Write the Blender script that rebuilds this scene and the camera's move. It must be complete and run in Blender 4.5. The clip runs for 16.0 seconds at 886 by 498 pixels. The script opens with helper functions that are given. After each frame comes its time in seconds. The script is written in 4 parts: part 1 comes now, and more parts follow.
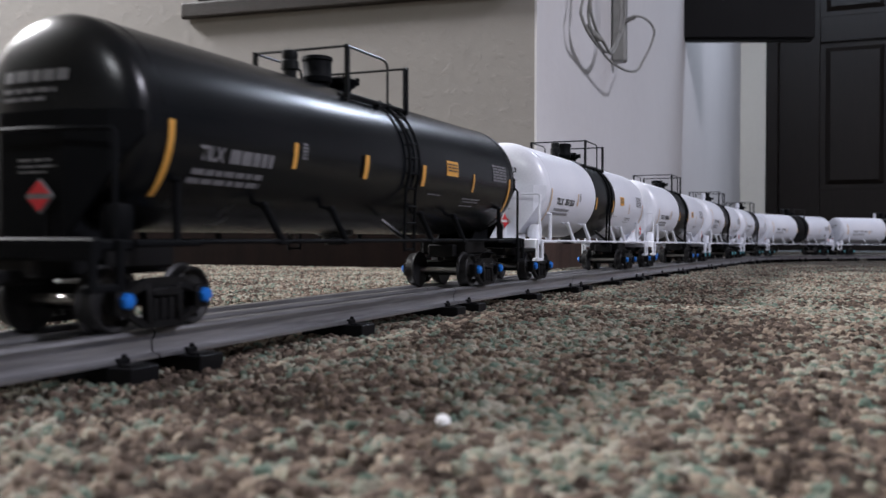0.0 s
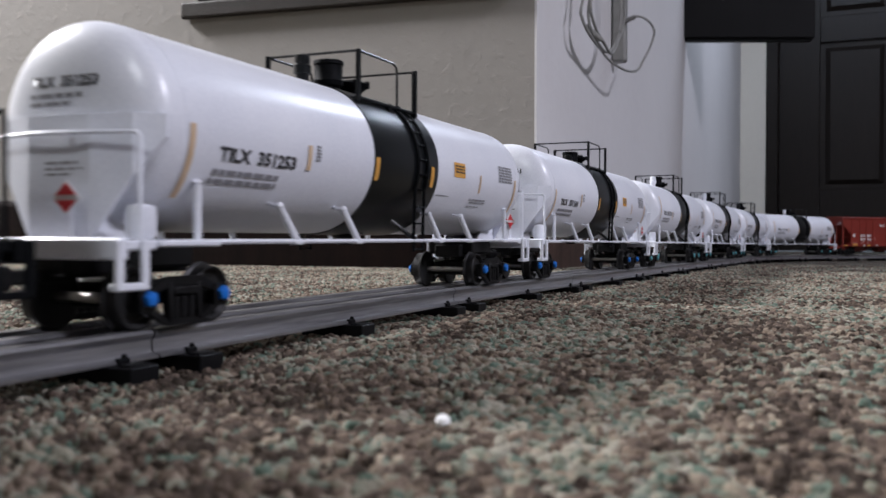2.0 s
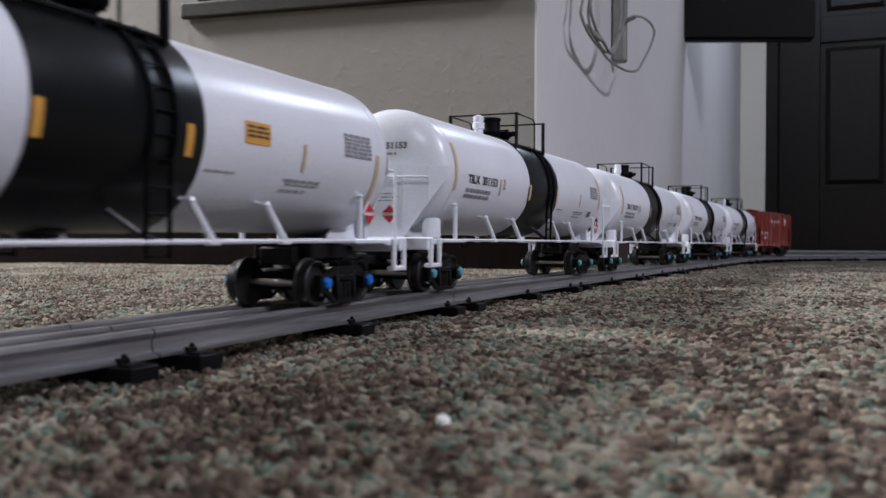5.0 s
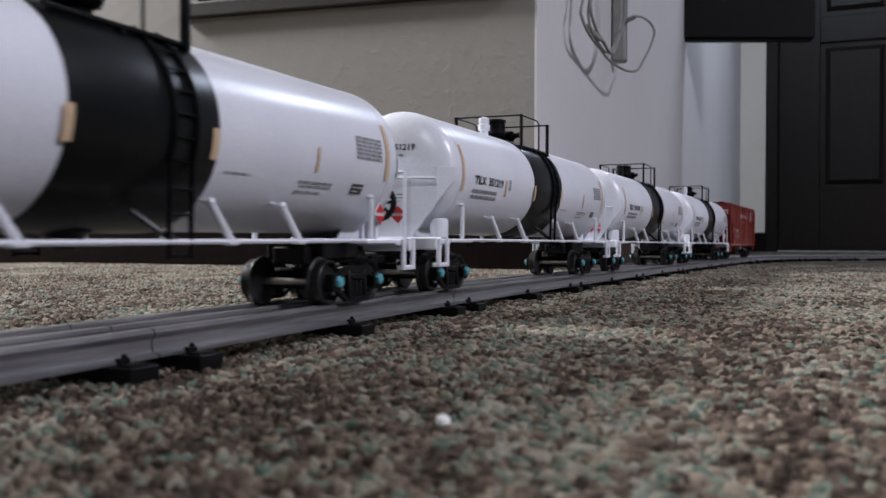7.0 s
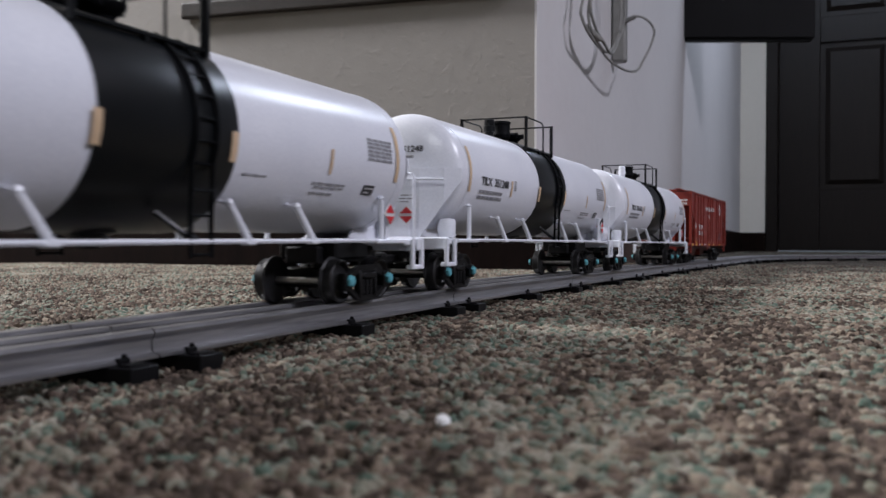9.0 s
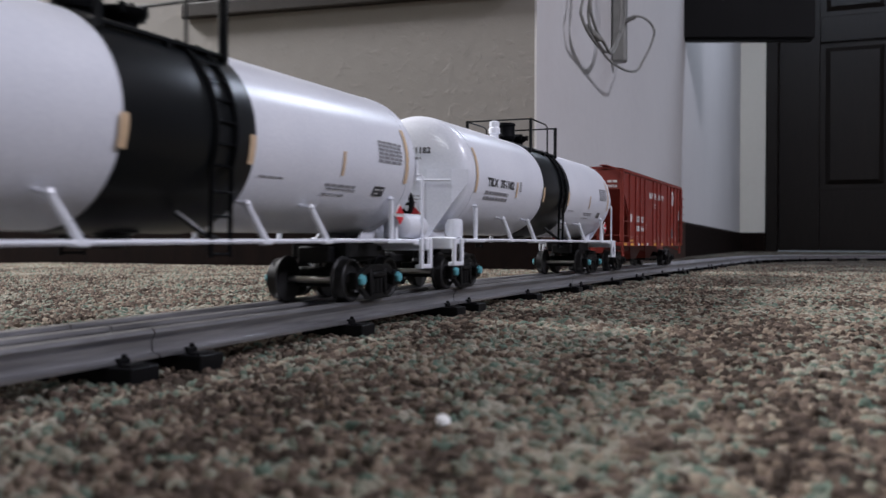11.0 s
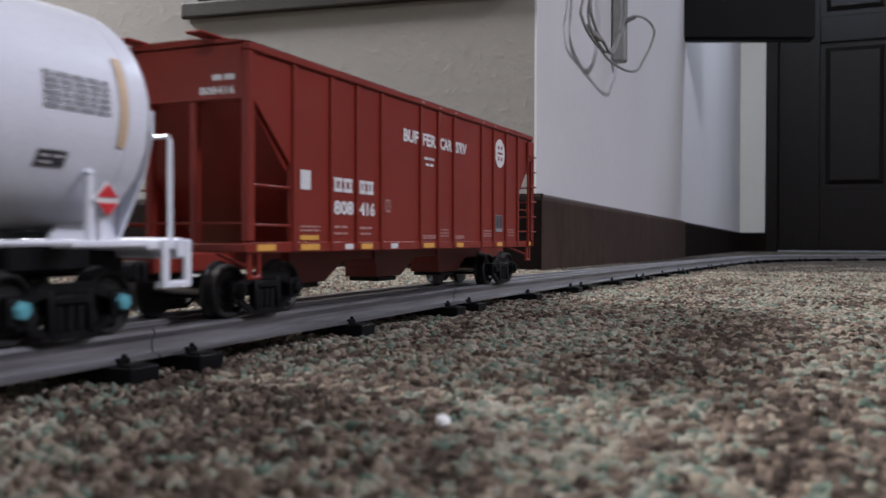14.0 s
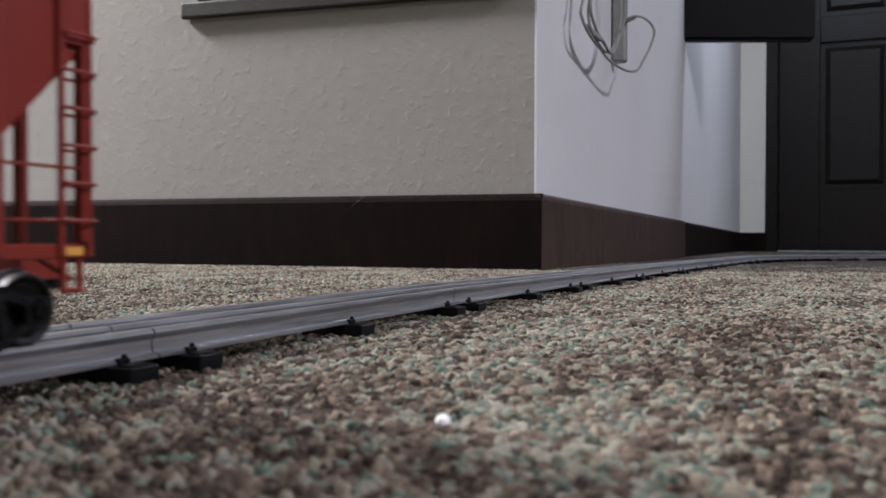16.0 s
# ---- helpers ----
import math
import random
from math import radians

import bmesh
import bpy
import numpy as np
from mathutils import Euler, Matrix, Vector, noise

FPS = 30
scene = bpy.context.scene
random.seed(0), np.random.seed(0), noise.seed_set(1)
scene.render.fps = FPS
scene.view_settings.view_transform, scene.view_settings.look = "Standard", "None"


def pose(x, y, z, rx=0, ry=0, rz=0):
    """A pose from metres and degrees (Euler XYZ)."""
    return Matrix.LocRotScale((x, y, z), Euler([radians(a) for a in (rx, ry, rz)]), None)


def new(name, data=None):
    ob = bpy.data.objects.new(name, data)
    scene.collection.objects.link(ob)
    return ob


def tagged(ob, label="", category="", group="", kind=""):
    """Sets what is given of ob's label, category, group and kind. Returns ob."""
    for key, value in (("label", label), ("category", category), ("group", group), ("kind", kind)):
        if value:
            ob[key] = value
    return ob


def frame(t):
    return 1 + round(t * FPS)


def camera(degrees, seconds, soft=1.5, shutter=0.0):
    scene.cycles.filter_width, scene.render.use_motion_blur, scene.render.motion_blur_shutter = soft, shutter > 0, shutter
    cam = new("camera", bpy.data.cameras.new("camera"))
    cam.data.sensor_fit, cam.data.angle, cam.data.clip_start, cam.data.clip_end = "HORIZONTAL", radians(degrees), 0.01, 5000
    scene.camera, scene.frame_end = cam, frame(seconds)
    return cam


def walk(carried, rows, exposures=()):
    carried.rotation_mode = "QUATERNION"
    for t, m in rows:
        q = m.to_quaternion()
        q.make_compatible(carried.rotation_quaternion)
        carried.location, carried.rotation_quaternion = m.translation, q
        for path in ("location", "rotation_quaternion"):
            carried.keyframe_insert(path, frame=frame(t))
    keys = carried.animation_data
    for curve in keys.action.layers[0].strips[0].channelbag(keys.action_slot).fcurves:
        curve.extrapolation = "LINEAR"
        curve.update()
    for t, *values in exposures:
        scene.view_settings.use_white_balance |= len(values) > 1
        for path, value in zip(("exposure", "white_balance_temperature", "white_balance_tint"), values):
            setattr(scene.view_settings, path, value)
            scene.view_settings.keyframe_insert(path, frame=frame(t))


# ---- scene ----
CAM = (0.2191, 0.0, 0.0450)
cam = camera(51.73, 16.0, soft=1.4, shutter=0.35)
EYE = pose(*CAM, 0, 0, 23.104) @ pose(0, 0, 0, 89.224, 0, 0) @ pose(0, 0, 0, 0, 0, 0.114)
cam.data.dof.use_dof, cam.data.dof.focus_distance, cam.data.dof.aperture_fstop = True, 0.62, 22
walk(cam, [(0.0, EYE), (16.0, EYE)],
     [(0.0, -0.05), (1.5, -0.07), (2.3, -0.20), (3.5, -0.31), (9.0, -0.33), (12.5, -0.28), (13.6, -0.17), (14.5, -0.08), (15.3, -0.03), (16.0, -0.05)])

# ---- light: ceiling lamps of the room ----
world = bpy.data.worlds.new("world")
scene.world = world
world.use_nodes = True
world.node_tree.nodes["Background"].inputs[0].default_value = (0.55, 0.62, 0.75, 1)
world.node_tree.nodes["Background"].inputs[1].default_value = 0.25


def ceiling_lamp(x, y, w, l, power, colour):
    d = bpy.data.lights.new("ceiling_light", "AREA")
    d.shape, d.size, d.size_y, d.energy, d.color = "RECTANGLE", w, l, power, colour
    ob = new("ceiling_light_source", d)
    ob.matrix_world = pose(x, y, 2.33)
    return ob


ceiling_lamp(-3.2, 0.55, 0.9, 0.6, 510, (0.93, 0.925, 0.97))
ceiling_lamp(0.45, -2.4, 0.6, 0.6, 44, (0.91, 0.94, 1.0))
ceiling_lamp(2.9, 0.6, 0.6, 1.0, 165, (0.86, 0.85, 1.0))
ceiling_lamp(0.45, 4.0, 0.4, 0.6, 42, (0.72, 0.81, 1.0))

# ---- materials ----
MATS = {}


def nodes_of(name):
    m = bpy.data.materials.new(name)
    m.use_nodes = True
    nt = m.node_tree
    return m, nt, nt.nodes["Principled BSDF"]


def ramp(nt, src, stops):
    r = nt.nodes.new("ShaderNodeValToRGB")
    while len(r.color_ramp.elements) < len(stops):
        r.color_ramp.elements.new(0.5)
    for e, (p, c) in zip(r.color_ramp.elements, stops):
        e.position, e.color = p, (*c, 1)
    nt.links.new(src, r.inputs[0])
    return r.outputs[0]


def noise_tex(nt, scale, detail=4, rough=0.55, stretch=None, coords="Object"):
    tc = nt.nodes.new("ShaderNodeTexCoord")
    n = nt.nodes.new("ShaderNodeTexNoise")
    n.inputs["Scale"].default_value, n.inputs["Detail"].default_value = scale, detail
    n.inputs["Roughness"].default_value = rough
    src = tc.outputs[coords]
    if stretch:
        mp = nt.nodes.new("ShaderNodeMapping")
        mp.inputs["Scale"].default_value = stretch
        nt.links.new(src, mp.inputs[0])
        src = mp.outputs[0]
    nt.links.new(src, n.inputs["Vector"])
    return n.outputs["Fac"]


def mix(nt, fac, a, b, mode="MIX"):
    n = nt.nodes.new("ShaderNodeMix")
    n.data_type, n.blend_type = "RGBA", mode
    for sock, v in ((n.inputs[0], fac), (n.inputs[6], a), (n.inputs[7], b)):
        if isinstance(v, (int, float)):
            sock.default_value = v
        elif isinstance(v, tuple):
            sock.default_value = (*v, 1)
        else:
            nt.links.new(v, sock)
    return n.outputs[2]


def bump(nt, bsdf, height, strength, dist):
    b = nt.nodes.new("ShaderNodeBump")
    b.inputs["Strength"].default_value, b.inputs["Distance"].default_value = strength, dist
    nt.links.new(height, b.inputs["Height"])
    nt.links.new(b.outputs[0], bsdf.inputs["Normal"])


def painted(name, a, b, rough, metal=0.0, scale=60, grain=900, relief=0.00006, coat=0.0, spec=0.5):
    """A worn surface of two near colours, with broad stains and fine grain."""
    m, nt, p = nodes_of(name)
    broad, fine = noise_tex(nt, scale), noise_tex(nt, grain, 2)
    col = ramp(nt, broad, [(0.3, a), (0.72, b)])
    col = mix(nt, 0.12, col, ramp(nt, fine, [(0.3, tuple(c * 0.55 for c in a)), (0.7, tuple(min(1, c * 1.3) for c in b))]))
    nt.links.new(col, p.inputs["Base Color"])
    rr = nt.nodes.new("ShaderNodeMapRange")
    rr.inputs[3].default_value, rr.inputs[4].default_value = rough * 0.85, min(1, rough * 1.2)
    nt.links.new(broad, rr.inputs[0])
    nt.links.new(rr.outputs[0], p.inputs["Roughness"])
    p.inputs["Metallic"].default_value = metal
    p.inputs["Specular IOR Level"].default_value = spec
    p.inputs["Coat Weight"].default_value = coat
    p.inputs["Coat Roughness"].default_value = 0.25
    bump(nt, p, fine, 0.35, relief)
    MATS[name] = m
    return m


WHITE = painted("white_car_paint", (0.73, 0.755, 0.83), (0.80, 0.82, 0.885), 0.29, scale=25)
BLACK = painted("black_car_paint", (0.0040, 0.0050, 0.0065), (0.0060, 0.0070, 0.0085), 0.25, scale=25, spec=0.30)
BLACK_TRIM = painted("black_underframe_paint", (0.0028, 0.0032, 0.0040), (0.0050, 0.0055, 0.0065), 0.6, scale=40, spec=0.07)
BAND = painted("black_band_paint", (0.0035, 0.0045, 0.0055), (0.0060, 0.0072, 0.0084), 0.32, scale=30, spec=0.32)
RED = painted("oxide_red_paint", (0.180, 0.0165, 0.009), (0.215, 0.0215, 0.0118), 0.45, scale=22)
RUBBER = painted("dark_plastic", (0.003, 0.003, 0.0035), (0.008, 0.008, 0.0085), 0.5, scale=80, spec=0.2)
WHEEL = painted("blackened_wheel_metal", (0.010, 0.010, 0.011), (0.03, 0.03, 0.031), 0.46, metal=0.4, scale=90)
STEEL = painted("bright_axle_steel", (0.35, 0.34, 0.32), (0.5, 0.49, 0.46), 0.3, metal=1.0, scale=120)
TIE = painted("black_tie_steel", (0.003, 0.003, 0.0035), (0.007, 0.007, 0.008), 0.45, scale=70, spec=0.14)
BLUE = painted("bright_blue_plastic", (0.006, 0.14, 0.55), (0.010, 0.18, 0.65), 0.35, scale=300)
TEAL = painted("pale_teal_plastic", (0.10, 0.36, 0.42), (0.13, 0.42, 0.48), 0.35, scale=300)
AMBER = painted("amber_reflective_tape", (0.68, 0.33, 0.06), (0.74, 0.40, 0.09), 0.45, scale=300)
PALE_AMBER = painted("faded_amber_tape", (0.62, 0.45, 0.28), (0.68, 0.50, 0.33), 0.45, scale=300)
INK = painted("dark_print", (0.03, 0.03, 0.035), (0.06, 0.06, 0.065), 0.5, scale=300)
GREY_INK = painted("grey_print", (0.22, 0.22, 0.24), (0.30, 0.30, 0.32), 0.5, scale=300)
WHITE_INK = painted("white_print", (0.62, 0.62, 0.62), (0.72, 0.72, 0.72), 0.5, scale=300)
DIM_RED = painted("faded_pink_print", (0.42, 0.22, 0.20), (0.50, 0.28, 0.26), 0.5, scale=300)
DIM_INK = painted("dim_white_print", (0.13, 0.13, 0.14), (0.19, 0.19, 0.20), 0.5, scale=300)
PLACARD = painted("red_placard_print", (0.55, 0.02, 0.03), (0.65, 0.03, 0.04), 0.45, scale=300)
TUFT_SPECK = painted("white_paper_speck", (0.8, 0.8, 0.8), (0.9, 0.9, 0.9), 0.5, scale=300)
GREY_PLASTIC = painted("grey_cable_plastic", (0.20, 0.20, 0.19), (0.29, 0.29, 0.275), 0.40, scale=40)
TV_BLACK = painted("matt_black_casing", (0.003, 0.003, 0.0035), (0.005, 0.005, 0.0055), 0.5, scale=12, spec=0.1)


def rail_steel():
    """Dull tinned steel, with dark streaks and bright scuffs drawn out along the rail."""
    m, nt, p = nodes_of("tinned_rail_steel")
    streak, scuff, fine = noise_tex(nt, 60, 5, 0.65, (5.0, 0.16, 5.0)), noise_tex(nt, 240, 3, 0.6, (2.0, 0.10, 2.0)), noise_tex(nt, 700, 2)
    col = ramp(nt, streak, [(0.28, (0.19, 0.19, 0.20)), (0.48, (0.36, 0.36, 0.375)), (0.72, (0.56, 0.56, 0.58))])
    col = mix(nt, 0.22, col, ramp(nt, scuff, [(0.38, (0.09, 0.088, 0.088)), (0.60, (0.55, 0.55, 0.57))]))
    nt.links.new(col, p.inputs["Base Color"])
    rr = nt.nodes.new("ShaderNodeMapRange")
    rr.inputs[3].default_value, rr.inputs[4].default_value = 0.24, 0.42
    nt.links.new(scuff, rr.inputs[0])
    nt.links.new(rr.outputs[0], p.inputs["Roughness"])
    p.inputs["Metallic"].default_value = 0.85
    bump(nt, p, fine, 0.3, 0.00006)
    return m


RAIL = rail_steel()


def plaster(name, a, b, relief=0.35):
    m, nt, p = nodes_of(name)
    broad, orange, fine = noise_tex(nt, 1.6, 3), noise_tex(nt, 42, 5, 0.6), noise_tex(nt, 260, 3)
    col = ramp(nt, broad, [(0.3, a), (0.7, b)])
    col = mix(nt, 0.10, col, ramp(nt, orange, [(0.35, tuple(c * 0.8 for c in a)), (0.65, b)]))
    nt.links.new(col, p.inputs["Base Color"])
    p.inputs["Roughness"].default_value = 0.75
    lumps = noise_tex(nt, 58, 2, 0.5)
    hgt = mix(nt, 0.5, ramp(nt, lumps, [(0.56, (0, 0, 0)), (0.66, (1, 1, 1))]), ramp(nt, orange, [(0.40, (0, 0, 0)), (0.70, (1, 1, 1))]))
    hgt = mix(nt, 0.30, hgt, fine)
    bump(nt, p, hgt, relief, 0.0016)
    return m


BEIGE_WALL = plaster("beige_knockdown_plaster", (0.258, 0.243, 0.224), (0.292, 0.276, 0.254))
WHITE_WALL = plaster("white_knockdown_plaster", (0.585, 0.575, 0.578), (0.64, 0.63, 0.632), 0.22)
CREAM_WALL = plaster("cream_knockdown_plaster", (0.62, 0.585, 0.51), (0.67, 0.635, 0.56), 0.2)
CEILING = plaster("ceiling_plaster", (0.7, 0.69, 0.67), (0.76, 0.75, 0.73))


def wood(name, a, b, rough, stretch, spec=0.25):
    m, nt, p = nodes_of(name)
    g, fine = noise_tex(nt, 9, 6, 0.65, stretch), noise_tex(nt, 140, 3, 0.6, stretch)
    col = ramp(nt, g, [(0.3, a), (0.7, b)])
    col = mix(nt, 0.3, col, ramp(nt, fine, [(0.35, tuple(c * 0.5 for c in a)), (0.7, b)]))
    nt.links.new(col, p.inputs["Base Color"])
    p.inputs["Roughness"].default_value = rough
    p.inputs["Specular IOR Level"].default_value = spec
    bump(nt, p, fine, 0.4, 0.0008)
    return m


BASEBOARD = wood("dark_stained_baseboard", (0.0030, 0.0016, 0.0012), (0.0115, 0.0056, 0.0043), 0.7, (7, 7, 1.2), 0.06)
# scuffs and dust, plus a paler tone that carries this side's stronger light
WORN_LIT_BOARD = wood("scuffed_dusty_lit_baseboard", (0.022, 0.012, 0.009), (0.080, 0.048, 0.037), 0.6, (5, 5, 1.6), 0.2)
DOOR_WOOD = wood("dark_door_wood", (0.006, 0.0044, 0.0034), (0.014, 0.0105, 0.0085), 0.38, (9, 1, 0.7), 0.24)
SHELF_WOOD = wood("dark_shelf_wood", (0.012, 0.009, 0.007), (0.026, 0.019, 0.014), 0.5, (1, 9, 9))


def carpet_material(name, per_tuft):
    m, nt, p = nodes_of(name)
    geo = nt.nodes.new("ShaderNodeNewGeometry")
    tc = nt.nodes.new("ShaderNodeTexCoord")
    patch = noise_tex(nt, 13, 3, 0.55, (1.0, 0.6, 1.0))
    mp = nt.nodes.new("ShaderNodeMapping")
    mp.inputs["Scale"].default_value = (1.05, 0.62, 0.15)
    nt.links.new(tc.outputs["Object"], mp.inputs[0])
    v = nt.nodes.new("ShaderNodeTexVoronoi")
    v.inputs["Scale"].default_value = 235
    v.inputs["Randomness"].default_value = 0.8
    nt.links.new(mp.outputs[0], v.inputs["Vector"])
    sp = nt.nodes.new("ShaderNodeSeparateColor")
    nt.links.new(v.outputs["Color"], sp.inputs[0])
    pick = sp.outputs[0]
    if per_tuft:
        own = nt.nodes.new("ShaderNodeMath")
        own.operation = "MULTIPLY_ADD"
        nt.links.new(geo.outputs["Random Per Island"], own.inputs[0])
        own.inputs[1].default_value = 0.40
        nt.links.new(pick, own.inputs[2])
        pick = own.outputs[0]
    else:
        bump(nt, p, v.outputs["Distance"], 1.0, -0.004)
    mth = nt.nodes.new("ShaderNodeMath")
    mth.operation = "MULTIPLY_ADD"
    nt.links.new(patch, mth.inputs[0])
    mth.inputs[1].default_value = 2.0
    mth.inputs[2].default_value = -1.22 if per_tuft else -1.03
    add = nt.nodes.new("ShaderNodeMath")
    add.use_clamp = True
    nt.links.new(pick, add.inputs[0])
    nt.links.new(mth.outputs[0], add.inputs[1])
    col = ramp(nt, add.outputs[0], [(0.0, (0.022, 0.013, 0.010)), (0.16, (0.060, 0.041, 0.033)), (0.34, (0.114, 0.081, 0.065)),
                                    (0.48, (0.185, 0.137, 0.105)), (0.62, (0.330, 0.275, 0.212)), (0.76, (0.165, 0.208, 0.165)), (0.89, (0.074, 0.134, 0.108)), (1.0, (0.340, 0.320, 0.262))])
    fib = noise_tex(nt, 2600, 2, 0.6)
    col = mix(nt, 0.22, col, ramp(nt, fib, [(0.3, (0.020, 0.016, 0.013)), (0.7, (0.300, 0.260, 0.210))]))
    # flat ground darkened in colour, for the self-shadow of gaps between loops
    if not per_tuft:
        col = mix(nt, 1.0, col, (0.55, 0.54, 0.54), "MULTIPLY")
    nt.links.new(col, p.inputs["Base Color"])
    p.inputs["Roughness"].default_value = 0.95
    p.inputs["Specular IOR Level"].default_value = 0.1
    if per_tuft:
        bump(nt, p, fib, 0.6, 0.0004)
    return m


CARPET = carpet_material("gap_shaded_carpet_backing", False)
PILE = carpet_material("carpet_loop_pile", True)

# ---- mesh helpers ----


def part(name, bm, material, parent=None, label="", smooth=False):
    me = bpy.data.meshes.new(name)
    bmesh.ops.recalc_face_normals(bm, faces=bm.faces)
    bm.to_mesh(me)
    bm.free()
    me.materials.append(material)
    if smooth:
        for pl in me.polygons:
            pl.use_smooth = True
        me.set_sharp_from_angle(angle=radians(38))
    ob = new(name, me)
    if parent is not None:
        ob.parent = parent
    if label:
        tagged(ob, label)
    return ob


def small(ob):
    """Marks print too fine to pick apart."""
    return tagged(ob, "", "", "", "stuff")


def box(x0, x1, y0, y1, z0, z1, bevel=0.0, bm=None, seg=1):
    t = bmesh.new()
    bmesh.ops.create_cube(t, size=1)
    for v in t.verts:
        v.co = Vector(((x0 + x1) / 2 + v.co.x * (x1 - x0), (y0 + y1) / 2 + v.co.y * (y1 - y0), (z0 + z1) / 2 + v.co.z * (z1 - z0)))
    if bevel:
        bmesh.ops.bevel(t, geom=t.edges[:], offset=bevel, segments=seg, affect="EDGES", profile=0.6)
    return merge(bm, t)


def merge(bm, t, m=None):
    if m is not None:
        bmesh.ops.transform(t, matrix=m, verts=t.verts)
    if bm is None:
        return t
    me = bpy.data.meshes.new("tmp")
    t.to_mesh(me)
    t.free()
    bm.from_mesh(me)
    bpy.data.meshes.remove(me)
    return bm


def lathe(profile, axis="Z", seg=24, bm=None, at=(0, 0, 0)):
    """A turned body: profile of (radius, along) pairs about the axis."""
    t = bmesh.new()
    rings = []
    for r, a in profile:
        ring = []
        if r < 1e-7:
            ring = [t.verts.new((0, 0, a))]
        else:
            ring = [t.verts.new((r * math.cos(2 * math.pi * i / seg), r * math.sin(2 * math.pi * i / seg), a)) for i in range(seg)]
        rings.append(ring)
    for p, q in zip(rings, rings[1:]):
        for i in range(seg):
            j = (i + 1) % seg
            vs = [p[i % len(p)], p[j % len(p)], q[j % len(q)], q[i % len(q)]]
            vs = list(dict.fromkeys(vs))
            if len(vs) > 2:
                t.faces.new(vs)
    m = {"Z": Matrix(), "X": pose(0, 0, 0, 0, 90, 0), "Y": pose(0, 0, 0, -90, 0, 0)}[axis]
    return merge(bm, t, Matrix.Translation(at) @ m)


def tube(points, r, seg=8, bm=None):
    """A round bar along a line of points."""
    t = bmesh.new()
    pts = [Vector(p) for p in points]
    rings = []
    for i, p in enumerate(pts):
        d = ((pts[min(i + 1, len(pts) - 1)] - pts[i]).normalized() + (pts[i] - pts[max(i - 1, 0)]).normalized()).normalized()
        ref = Vector((0, 0, 1)) if abs(d.z) < 0.9 else Vector((1, 0, 0))
        u = d.cross(ref).normalized()
        w = d.cross(u)
        rings.append([t.verts.new(p + r * (math.cos(2 * math.pi * k / seg) * u + math.sin(2 * math.pi * k / seg) * w)) for k in range(seg)])
    for a, b in zip(rings, rings[1:]):
        for k in range(seg):
            t.faces.new((a[k], a[(k + 1) % seg], b[(k + 1) % seg], b[k]))
    t.faces.new(rings[0][::-1])
    t.faces.new(rings[-1])
    return merge(bm, t)


def slab(poly, axis, a0, a1, bm=None):
    """An extruded flat outline: poly in the two other axes (in order), from a0 to a1 along axis."""
    t = bmesh.new()

    def at(p, a):
        return {"X": (a, p[0], p[1]), "Y": (p[0], a, p[1]), "Z": (p[0], p[1], a)}[axis]
    lo = [t.verts.new(at(p, a0)) for p in poly]
    hi = [t.verts.new(at(p, a1)) for p in poly]
    n = len(poly)
    t.faces.new(lo[::-1])
    t.faces.new(hi)
    for i in range(n):
        t.faces.new((lo[i], lo[(i + 1) % n], hi[(i + 1) % n], hi[i]))
    return merge(bm, t)


def letters(text, height, width):
    """Flat letters as a bmesh in the xy plane, from the origin to the right and up, set to a width and height."""
    c = bpy.data.curves.new("txt", "FONT")
    c.body, c.size, c.resolution_u, c.offset = text, 1.0, 2, 0.040
    ob = bpy.data.objects.new("txt", c)
    me = bpy.data.meshes.new_from_object(ob)
    bm = bmesh.new()
    bm.from_mesh(me)
    bpy.data.meshes.remove(me)
    bpy.data.objects.remove(ob)
    bpy.data.curves.remove(c)
    xs, ys = [v.co.x for v in bm.verts], [v.co.y for v in bm.verts]
    for v in bm.verts:
        v.co = Vector(((v.co.x - min(xs)) / (max(xs) - min(xs)) * width, (v.co.y - min(ys)) / (max(ys) - min(ys)) * height, 0))
    return bm


def flat(x0, x1, y0, y1, nx=1, ny=1, bm=None):
    t = bmesh.new()
    g = [[t.verts.new((x0 + (x1 - x0) * i / nx, y0 + (y1 - y0) * j / ny, 0)) for j in range(ny + 1)] for i in range(nx + 1)]
    for i in range(nx):
        for j in range(ny):
            t.faces.new((g[i][j], g[i + 1][j], g[i + 1][j + 1], g[i][j + 1]))
    return merge(bm, t)


# ---- the room ----
FLOOR_END = 5.9
CORNER = Vector((-0.188, 1.308))
SLOPE, LEVEL = 0.0078, 0.5


def drop(y):
    """The floor falls away gently past a line across the room."""
    return -SLOPE * max(y - LEVEL, 0.0)


def structure(ob, label, category=""):
    return tagged(ob, label, category, "", "structure")


def wall_along(name, a, b, thick, z0, z1, material, label, bevel=0.0):
    """An upright wall from a to b in plan, its thickness to the left of the way."""
    d = Vector(b) - Vector(a)
    bm = box(0, d.length, 0, thick, z0, z1, bevel)
    ob = part(name, bm, material)
    ob.matrix_world = pose(a[0], a[1], 0, 0, 0, math.degrees(math.atan2(d.y, d.x)))
    return structure(ob, label)


